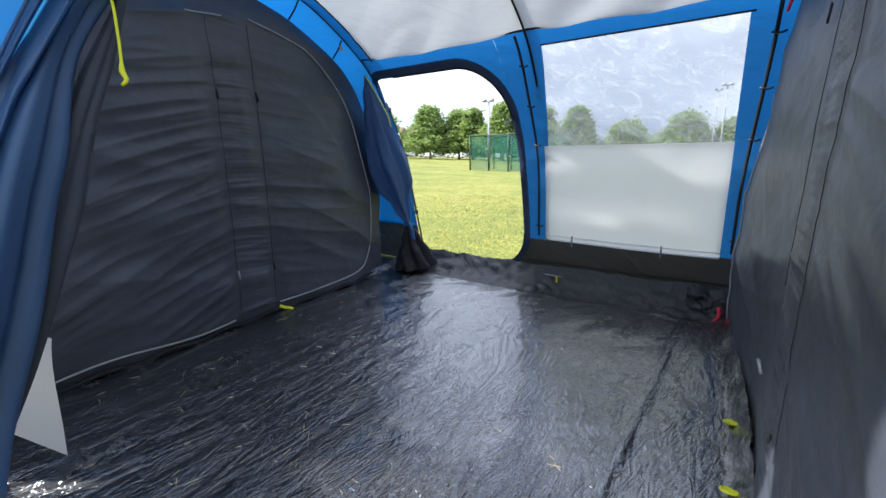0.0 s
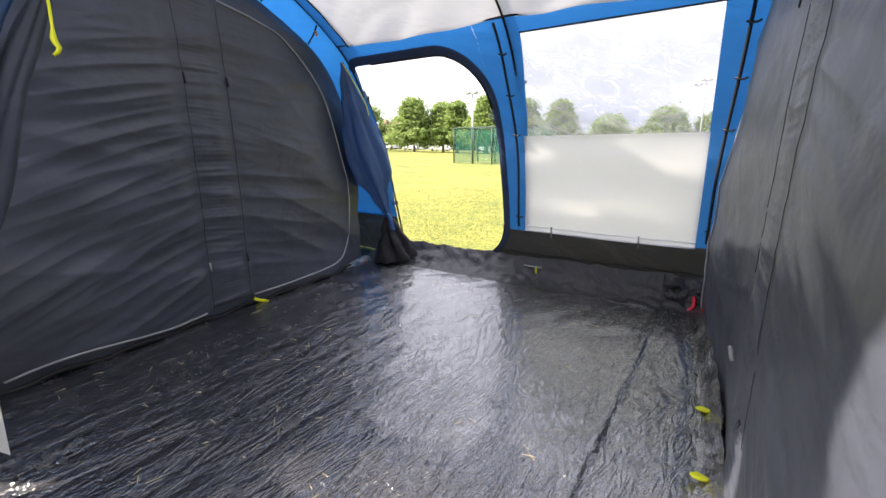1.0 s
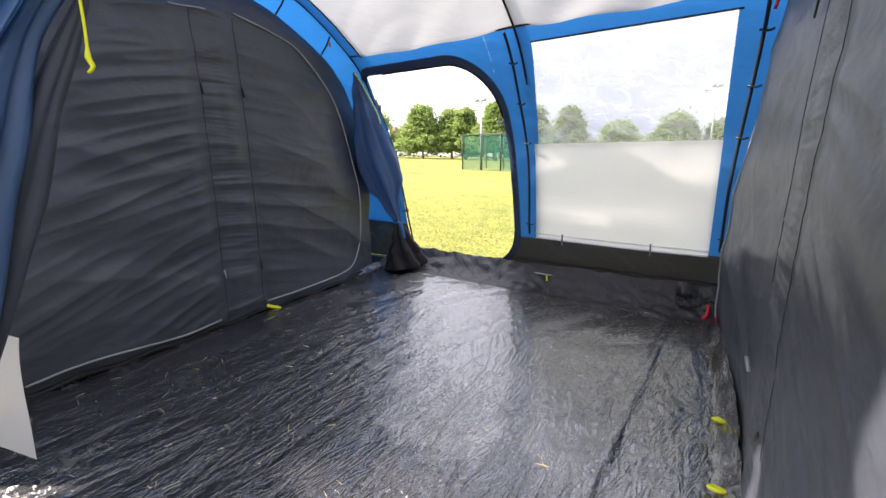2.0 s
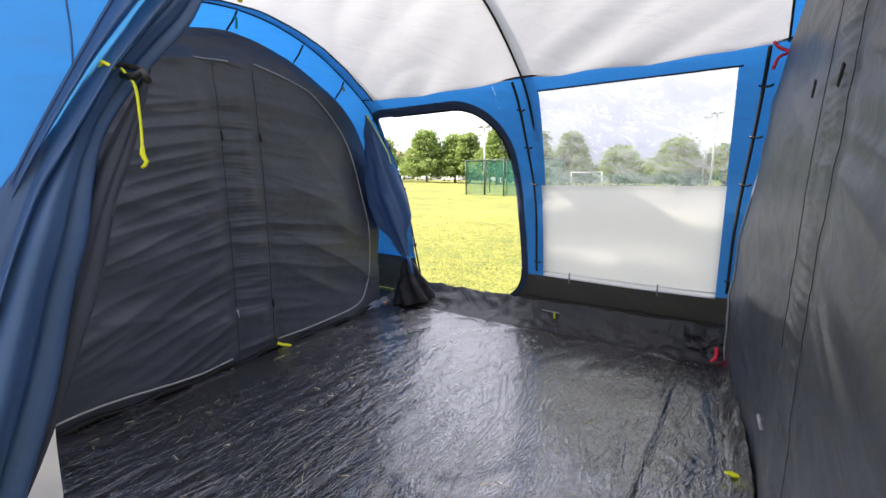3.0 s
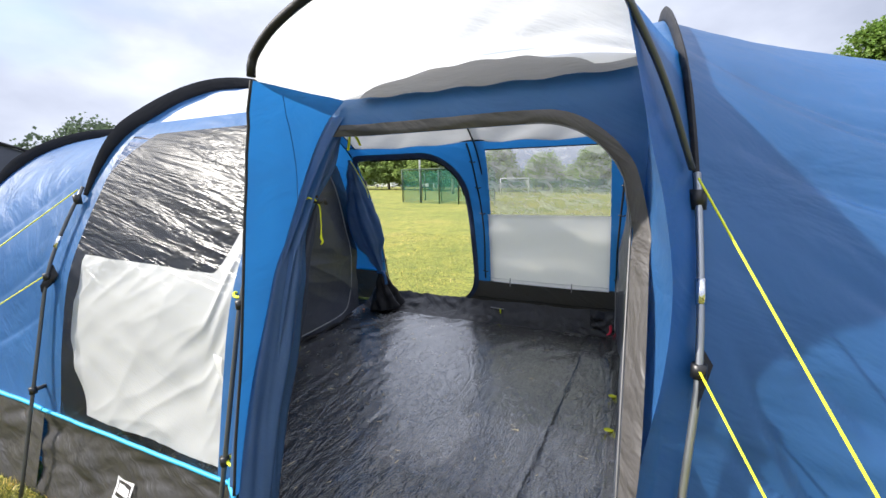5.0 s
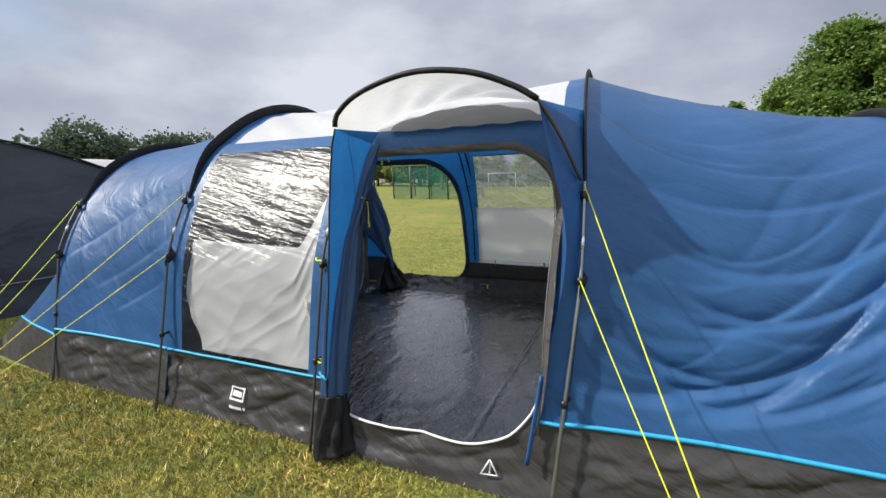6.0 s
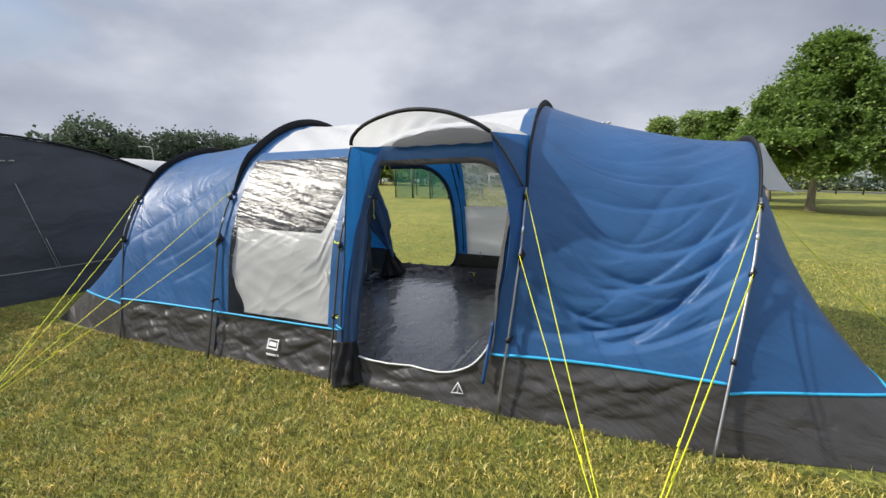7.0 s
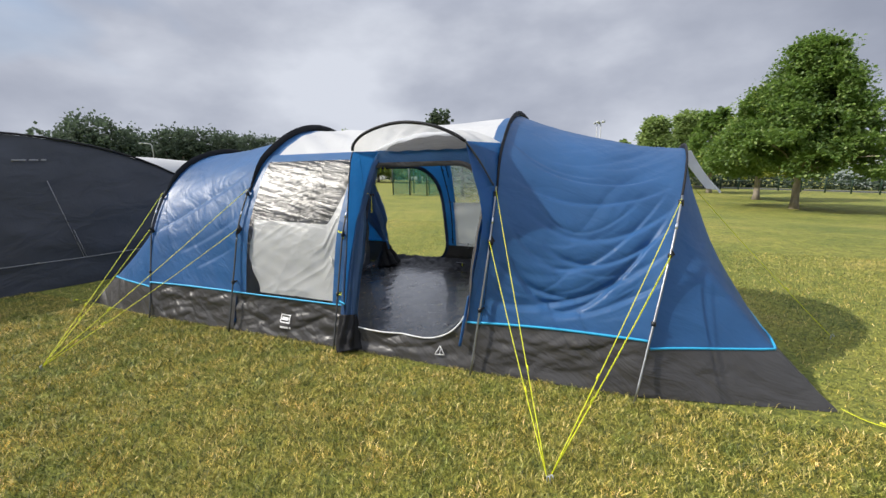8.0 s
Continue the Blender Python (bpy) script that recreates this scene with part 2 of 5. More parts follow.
    k.link(r.outputs["Result"], mx.inputs["Fac"])
    k.link(tr.outputs["BSDF"], mx.inputs[1])
    k.link(k.b.outputs["BSDF"], mx.inputs[2])
    k.link(mx.outputs["Shader"], k.o.inputs["Surface"])
    M["net"] = k.m
    for key, name, col, rough in (("post", "dark green painted steel", (0.02, 0.05, 0.035), 0.5), ("galv", "galvanised steel", (0.42, 0.44, 0.45), 0.45),
                                  ("render_wall", "pale rendered wall", (0.55, 0.53, 0.50), 0.9), ("roof_tile", "brown roof tiles", (0.16, 0.09, 0.07), 0.9),
                                  ("glass_dark", "dark window glass", (0.03, 0.035, 0.04), 0.1), ("car_white", "white car paint", (0.75, 0.75, 0.76), 0.25),
                                  ("tyre", "black rubber", (0.015, 0.015, 0.015), 0.8), ("tarmac", "grey tarmac", (0.09, 0.085, 0.08), 0.9),
                                  ("shed", "pale metal cladding", (0.26, 0.30, 0.31), 0.5), ("plastic", "black plastic clip", (0.012, 0.012, 0.013), 0.4)):
        k = Mat(name, col, rough)
        k.base(k.tone(k.noise(2.0, 5), 0.85, 1.12))
        M[key] = k.m


make_more()


# ---------------------------------------------------------------- mesh helpers
def part(name, data, material, parent=None, label="", smooth=True):
    """Links verts and faces as ONE mesh object, under a thing or a part where one is given."""
    verts, faces = data
    me = bpy.data.meshes.new(name)
    me.from_pydata([tuple(v) for v in verts], [], faces)
    me.materials.append(M[material])
    if smooth:
        me.polygons.foreach_set("use_smooth", [True] * len(me.polygons))
    me.update()
    ob = new(name, me)
    if parent is not None:
        ob.parent = parent
        if parent.parent is None:
            ob.matrix_parent_inverse = Matrix.Translation(-parent.location)
    if label:
        tagged(ob, label)
    return ob


def thing(name, at, label, category, group="", kind=""):
    """An Empty at a thing's base, for its parts."""
    ob = new(name)
    ob.location = at
    ob.empty_display_size = 0.1
    return tagged(ob, label, category, group, kind)


def grid(fn, nu, nv):
    verts = [fn(i / nu, j / nv) for j in range(nv + 1) for i in range(nu + 1)]
    w = nu + 1
    return verts, [(j * w + i, j * w + i + 1, (j + 1) * w + i + 1, (j + 1) * w + i) for j in range(nv) for i in range(nu)]


def joined(*many):
    verts, faces = [], []
    for v, f in many:
        k = len(verts)
        verts += list(v)
        faces += [tuple(i + k for i in q) for q in f]
    return verts, faces


def tube(points, radius, n=8, flat=1.0, shape=None):
    """A swept tube with capped ends. radius: one or one a point; flat squeezes it; shape(angle, k) varies its outline."""
    P = [Vector(p) for p in points]
    R = radius if isinstance(radius, (list, tuple)) else [radius] * len(P)
    T = [(P[min(i + 1, len(P) - 1)] - P[max(i - 1, 0)]).normalized() for i in range(len(P))]
    side = T[0].orthogonal().normalized()
    verts, faces = [], []
    for i, p in enumerate(P):
        side = (side - T[i] * side.dot(T[i])).normalized()
        up = T[i].cross(side)
        for k in range(n):
            a = 2 * math.pi * k / n
            r = R[i] * (shape(a, i / (len(P) - 1)) if shape else 1.0)
            verts.append(p + side * (r * math.cos(a)) + up * (r * flat * math.sin(a)))
    for i in range(len(P) - 1):
        for k in range(n):
            faces.append((i * n + k, i * n + (k + 1) % n, (i + 1) * n + (k + 1) % n, (i + 1) * n + k))
    faces.append(tuple(reversed(range(n))))
    faces.append(tuple(range((len(P) - 1) * n, len(P) * n)))
    return verts, faces


def box(cx, cy, cz, sx, sy, sz, bevel=0.0, turn=None):
    bm = bmesh.new()
    bmesh.ops.create_cube(bm, size=1.0)
    bmesh.ops.scale(bm, vec=(sx, sy, sz), verts=bm.verts)
    if bevel:
        bmesh.ops.bevel(bm, geom=list(bm.edges), offset=bevel, segments=2, affect="EDGES")
    if turn is not None:
        bmesh.ops.transform(bm, matrix=turn, verts=bm.verts)
    bmesh.ops.translate(bm, vec=(cx, cy, cz), verts=bm.verts)
    bm.verts.index_update()
    out = [v.co.copy() for v in bm.verts], [tuple(v.index for v in f.verts) for f in bm.faces]
    bm.free()
    return out


def spline(points, n):
    """A smooth curve through the points, n + 1 of them at even steps of its length."""
    P = [Vector(p) for p in points]
    P = [2 * P[0] - P[1]] + P + [2 * P[-1] - P[-2]]
    dense = []
    for i in range(1, len(P) - 2):
        a, b, c, d = P[i - 1:i + 3]
        for k in range(16):
            t = k / 16
            dense.append(0.5 * (2 * b + (c - a) * t + (2 * a - 5 * b + 4 * c - d) * t * t + (3 * b - a - 3 * c + d) * t ** 3))
    dense.append(P[-2])
    run = [0.0]
    for a, b in zip(dense, dense[1:]):
        run.append(run[-1] + (b - a).length)
    out, k = [], 0
    for i in range(n + 1):
        s = run[-1] * i / n
        while k < len(run) - 2 and run[k + 1] < s:
            k += 1
        w = (s - run[k]) / max(run[k + 1] - run[k], 1e-9)
        out.append(dense[k].lerp(dense[k + 1], min(max(w, 0), 1)))
    return out


def lerp(a, b, t):
    return a + (b - a) * t


def step(a, b, x):
    t = min(max((x - a) / (b - a), 0.0), 1.0)
    return t * t * (3 - 2 * t)


def wrinkle(x, y, z, size, amount, seed=0.0):
    return amount * noise.noise(Vector((x / size + seed, y / size + 2.1 * seed, z / size - seed)))


# ---------------------------------------------------------------- ground
def ground_z(x, y):
    """Level round the tents, falling gently away behind the main one."""
    fall = max(0.03 * x + 0.034 * y, 0.0)
    away = step(2.0, 16.0, math.hypot(max(abs(x) - 4.5, 0), max(y - 3.8, 0)))
    return -2.6 * math.tanh(fall / 2.6) * away


def build_ground():
    run = [0]
    d = 0.8
    while run[-1] < 1500:
        run.append(run[-1] + d)
        d *= 1.09
    xs = [-r for r in reversed(run[1:])] + run
    n = len(xs) - 1

    def at(a, b):
        x, y = xs[round(a * n)], xs[round(b * n)]
        return Vector((x, y, ground_z(x, y) + wrinkle(x, y, 0, 1.7, 0.012) - 0.004))

    ob = part("ground", grid(at, n, n), "lawn")
    tagged(ob, "mown yellow-green grass of a wide playing field", "ground", kind="structure")


build_ground()

# ---------------------------------------------------------------- tent frame
YC = 1.77                                     # middle of the tent, across
MAIN = [(0.06, 0), (0.16, 0.40), (0.23, 0.75), (0.32, 1.10), (0.50, 1.45), (0.66, 1.70), (0.84, 1.86), (1.15, 2.05), (1.45, 2.16), (1.77, 2.20)]
RIGHT = [(0.10, 0), (0.21, 0.40), (0.47, 0.92), (0.80, 1.353), (1.12, 1.62), (1.44, 1.76), (1.77, 1.80)]
LEFT = [(0.03, 0), (0.13, 0.40), (0.32, 0.95), (0.62, 1.406), (0.97, 1.72), (1.35, 1.89), (1.77, 1.95)]


def x_p2(z):
    """The arch beside the door bows outward a little."""
    return 1.37 + 0.095 * math.sin(min(z / 2.2, 1) * math.pi * 0.95)


def arch_points(half, xfun, n=120):
    pts = [(xfun(z), y, z) for y, z in half]
    pts += [(xfun(z), 2 * YC - y, z) for y, z in reversed(half[:-1])]
    return spline(pts, n)


ARCH = [arch_points(LEFT, lambda z: -2.674 - 0.21 * z), arch_points(MAIN, lambda z: -1.37), arch_points(MAIN, lambda z: 0.0),
        arch_points(MAIN, x_p2), arch_points(RIGHT, lambda z: 2.60 + 0.205 * z)]


def arch(i, u):
    s = min(max(u, 0.0), 1.0) * 120
    k = min(int(s), 119)
    return ARCH[i][k].lerp(ARCH[i][k + 1], s - k)


def u_at(i, z):
    """Where along arch i, from its front foot, the height z is reached."""
    for k in range(60):
        a, b = ARCH[i][k].z, ARCH[i][k + 1].z
        if a <= z <= b:
            return (k + (z - a) / (b - a)) / 120
    return 0.5


def y_main(z):
    p = arch(1, u_at(1, z))
    return p.y


def mud_folds(x, z):
    """Slack diagonal creases in the mud wall."""
    a = 1 - 2 * abs(noise.noise(Vector((x * 0.9 + z * 2.0, 3.0, z * 7 - x * 2.2)))) ** 0.7
    b = 1 - 2 * abs(noise.noise(Vector((x * 1.6 - z * 3.0, 9.0, z * 10 + x * 3.5)))) ** 0.7
    c = 1 - 2 * abs(noise.noise(Vector((x * 2.2 + z * 4.0, 5.0, z * 15 - x * 5.5)))) ** 0.65
    return 0.014 * a + 0.009 * b + 0.005 * c


def bay_skin(i, f, u, sag):
    """The cloth between arch i and the next: it hangs in a little between the poles, and creases."""
    p = arch(i, u).lerp(arch(i + 1, u), f)
    q = Vector((0, YC - p.y, 0.7 - p.z)).normalized()
    dip = sag * 4 * f * (1 - f) * step(0.15, 0.9, p.z)
    if i in (0, 3):                            # bedrooms: hanging folds slung from pole to pole
        s = f if i == 3 else 1 - f             # s runs from the living area to the end arch
        run = p.z + (0.10 + 0.42 * step(1.75, 0.95, p.z) * step(0.35, 0.7, p.z)) * math.sin(math.pi * min(s, 1) ** 0.8) - 0.22 * s if i == 3 else p.z + 0.55 * s
        hang = min(1.0, 5 * f * (1 - f))
        for c in CREASES if i == 3 else SLACK:
            zc = crease_line(c, s)
            if zc is not None:
                d = p.z - zc[0]
                wide = c[4] * 0.95 if d > 0 else c[4] * 0.26
                dip += 1.45 * c[3] * zc[1] * (math.exp(-d / wide) if d > 0 else math.exp(-(d / wide) ** 2))
        bend = 0.25 * noise.noise(Vector((s * 1.5, p.z * 1.5, 8.0)))
        fine = 1 - 2 * abs(noise.noise(Vector((s * 1.1 + bend, run * 6 + 2 * bend, 2.0 + i)))) ** 0.7
        fine2 = abs(noise.noise(Vector((s * 3.5, run * (16 if i == 3 else 9) + 6 * bend, 5.0 + i))))
        some = 0.3 + max(0.0, noise.noise(Vector((s * 2.0, p.z * 2.0, 12.0 + i))) * 1.6 + 0.4)
        dip += (0.010 * fine + 0.009 * fine2) * (0.9 if i == 3 else 0.25) * some * hang * step(0.36, 0.6, p.z)
    low = 1 - step(0.30, 0.44, p.z)
    dip += 0.020 * low * step(0.0, 0.06, p.z) * noise.noise(Vector((p.x * 2.5, p.y, p.z * 12))) * min(1, 8 * f * (1 - f))
    dip += 1.1 * low * step(0.0, 0.10, p.z) * mud_folds(p.x, p.z) * min(1, 8 * f * (1 - f))
    return p + q * (dip + wrinkle(p.x, p.y, p.z * 1.6, 0.35, 0.005) * min(1, 8 * f * (1 - f)))


# slung creases: start, end (along the bay), heights at start, middle and end, then depth and width
CREASES = [(0.18, 1.0, (1.33, 1.10, 1.36), 0.050, 0.10), (0.02, 1.0, (0.60, 0.60, 1.02), 0.045, 0.09), (0.05, 0.95, (1.62, 1.40, 1.50), 0.034, 0.08),
           (0.30, 1.0, (1.05, 0.90, 1.22), 0.034, 0.07), (0.10, 0.9, (1.80, 1.58, 1.60), 0.026, 0.07), (0.35, 1.0, (0.50, 0.55, 0.80), 0.028, 0.06),
           (0.0, 0.6, (1.95, 1.70, 1.62), 0.020, 0.06), (0.0, 0.5, (0.95, 0.70, 0.62), 0.022, 0.05)]
CREASES = [(0.03, 1.0, (1.18, 0.52, 1.42), 0.034, 0.10), (0.03, 0.95, (1.34, 0.86, 1.52), 0.026, 0.08)] + [(a, b, h, 0.8 * d, w) for a, b, h, d, w in CREASES]
_rng = random.Random(17)
for _k in range(7):                           # many lesser ones, long and shallow
    _a = _rng.uniform(-0.05, 0.35)
    _b = min(1.02, _a + _rng.uniform(0.5, 0.9))
    _z = 0.55 + 1.4 * (_k + _rng.random()) / 7
    _d = _rng.uniform(0.10, 0.22) * (1 if _z < 1.6 else 0.5)
    CREASES.append((_a, _b, (_z + 0.06, _z - _d, _z + _rng.uniform(0.0, 0.18)), _rng.uniform(0.003, 0.007), _rng.uniform(0.03, 0.06)))

# the far bedroom: a few diagonal pulls
SLACK = [(0.05, 0.95, (1.78, 1.36, 1.02), 0.010, 0.12), (0.0, 0.7, (1.25, 0.98, 0.76), 0.012, 0.11), (0.3, 1.0, (1.55, 1.26, 0.95), 0.008, 0.09), (0.0, 0.5, (0.92, 0.75, 0.60), 0.008, 0.08)]


def crease_line(c, s):
    if not c[0] < s < c[1]:
        return None
    t = (s - c[0]) / (c[1] - c[0])
    a, m, e = c[2]
    z = a * (1 - t) * (1 - 2 * t) + 4 * m * t * (1 - t) + e * t * (2 * t - 1)
    return z, min(1.0, 4 * t, 6 * (1 - t)) * (0.8 + 0.5 * noise.noise(Vector((s * 1.6, c[2][0] * 5, 0))))


tent = thing("family_tent", (0, YC, 0), "large blue, white and grey tunnel tent on grass, door open", "tent")

LINE = 0.40                                    # height of the mud wall


def build_bedroom(i, sag):
    def strip(u0, u1, nv):
        def rows(b):                           # finest on the front half
            return b if nv < 100 else b / 0.8 * 0.5 if b < 0.8 else 0.5 + (b - 0.8) / 0.2 * 0.5
        return grid(lambda a, b: bay_skin(i, a, lerp(lerp(u0[0], u0[1], a), lerp(u1[0], u1[1], a), rows(b)), sag), 110, nv)

    lo = (u_at(i, LINE), u_at(i + 1, LINE))
    hi = tuple(1 - u for u in lo)
    part("bedroom_panel", strip(lo, hi, 260), "blue", tent, "creased blue polyester bedroom cover")
    part("mud_wall", strip((0, 0), lo, 26), "mud", tent, "dark grey mud wall of the bedroom")
    part("mud_wall", strip(hi, (1, 1), 14), "mud", tent)
    for u in (lo, hi):
        pts = [bay_skin(i, k / 40, lerp(u[0], u[1], k / 40), sag) for k in range(41)]
        out = [p + Vector((0, -0.004 if u is lo else 0.004, 0)) for p in pts]
        part("seam_tape", tube(out, 0.011, 6), "cyan", tent, "bright light blue seam tape")


build_bedroom(0, 0.05)
build_bedroom(3, 0.07)


def build_end(i, xc, yc, side):
    """The sloping end beyond the last arch, pegged out at two corners."""
    foot, back = arch(i, 0), arch(i, 1)
    c1, c2 = Vector((xc, yc, 0)), Vector((xc, 2 * YC - yc, 0))

    def base(u):
        if u < 0.28:
            return foot.lerp(c1, step(0, 1, u / 0.28) * 0.4 + 0.6 * u / 0.28)
        if u > 0.72:
            t = (1 - u) / 0.28
            return back.lerp(c2, step(0, 1, t) * 0.4 + 0.6 * t)
        p = c1.lerp(c2, (u - 0.28) / 0.44)
        p.x -= side * 0.12 * math.sin((u - 0.28) / 0.44 * math.pi)
        return p

    def at(u, w):
        a, b = arch(i, u), base(u)
        h = w ** 1.45
        p = Vector((lerp(a.x, b.x, h), lerp(a.y, b.y, h), a.z * (1 - w)))
        return p + Vector((side * (wrinkle(p.x, p.y, p.z, 0.4, 0.018) + (1 - step(0.26, 0.38, p.z)) * mud_folds(p.y + p.x, p.z)) * min(1, 6 * w * (1 - w)), 0, 0))

    def w_mud(u):
        return max(0.0, 1 - 0.34 / max(arch(i, u).z, 0.34))

    part("end_panel", grid(lambda a, b: at(a, b * w_mud(a)), 90, 40), "blue", tent, "taut blue sloping end panel")
    part("mud_wall", grid(lambda a, b: at(a, lerp(w_mud(a), 1, b)), 220, 26), "mud", tent)
    ks = [k / 90 for k in range(91) if w_mud(k / 90) > 0]
    part("seam_tape", tube([at(u, w_mud(u)) + Vector((side * 0.004, 0, 0.002)) for u in ks], 0.010, 6), "cyan", tent)
    # white hood over the end vent

    def hood(s, t):
        y = lerp(1.32, 2.22, s)
        q = at(0.5, 0.02 + 0.20 * t)
        return Vector((q.x + side * (0.012 + 0.24 * t * (1 - 0.25 * (2 * s - 1) ** 2)), lerp(y, YC + (y - YC) * 0.75, t), q.z + 0.005 - 0.02 * t))

    part("vent_hood", grid(hood, 12, 8), "canopy", tent, "white vent hood on the end panel")


build_end(4, 3.87, 0.36, 1)
build_end(0, -4.15, 0.16, -1)


# ---------------------------------------------------------------- living area walls
def front(x, z, push=0.0):
    low = 0.016 * (1 - step(0.28, 0.42, z)) * step(0.0, 0.06, z) * noise.noise(Vector((x * 3.2 + z * 2, 4.0, z * 11)))
    low += (1 - step(0.33, 0.42, z)) * step(0.0, 0.10, z) * mud_folds(x, z)
    return Vector((x, y_main(z) - push + low + wrinkle(x, 0, z, 0.3, 0.006, 1.0), z))


INSET = ((0.0, 0.0), (0.80, 0.0), (0.92, 0.03), (1.08, 0.08), (1.25, 0.125), (1.40, 0.15), (1.55, 0.145), (1.69, 0.115), (1.86, 0.0))


def table(rows, v):
    """A value read off a short table of pairs."""
    for (a, p), (b, q) in zip(rows, rows[1:]):
        if v <= b:
            return lerp(p, q, max((v - a) / (b - a), 0.0))
    return rows[-1][1]


def door_front(x, z, push=0.0):
    """The door's wall slopes back further than the arches beside it."""
    return front(x, z, push) + Vector((0, table(INSET, z) * step(0.0, 0.30, x), 0))


def rear(x, z, push=0.0):
    return Vector((x, 2 * YC - y_main(z) - push + wrinkle(x, 3, z, 0.3, 0.005, 2.0), z))


def sheet(side, x0, x1, z0, z1, nx=16, nz=24, push=0.0):
    """A panel on the front or rear wall; its edges are numbers or functions (x of z, z of x)."""
    def at(a, b):
        if callable(z0) or callable(z1):
            x = lerp(x0, x1, a)
            lo, hi = (z0(x) if callable(z0) else z0), (z1(x) if callable(z1) else z1)
            return side(x, lerp(lo, hi, b), push)
        z = lerp(z0, z1, b)
        lo, hi = (x0(z) if callable(x0) else x0), (x1(z) if callable(x1) else x1)
        return side(lerp(lo, hi, a), z, push)
    return grid(at, nx, nz)


def opening(x0, x1, z0, z1, r):
    """Lower and upper edge of a door opening with rounded corners, r: lower left, lower right, upper right, upper left."""
    def low(x):
        for rad, d in ((r[0], x - x0), (r[1], x1 - x)):
            if d < rad:
                return z0 + rad - math.sqrt(max(rad * rad - (rad - d) ** 2, 0))
        return z0

    def high(x):
        for rad, d in ((r[3], x - x0), (r[2], x1 - x)):
            if d < rad:
                return z1 - rad + math.sqrt(max(rad * rad - (rad - d) ** 2, 0))
        return z1
    return low, high


def edge_loop(side, x0, x1, low, high, push, n=40):
    """Points all round a door opening."""
    xs = [x0 + (x1 - x0) * (0.5 - 0.5 * math.cos(math.pi * k / n)) for k in range(n + 1)]
    lower = [side(x, low(x), push) for x in xs]
    upper = [side(x, high(x), push) for x in reversed(xs)]
    return lower, upper


EAVE = 1.86                                    # where the white roof starts


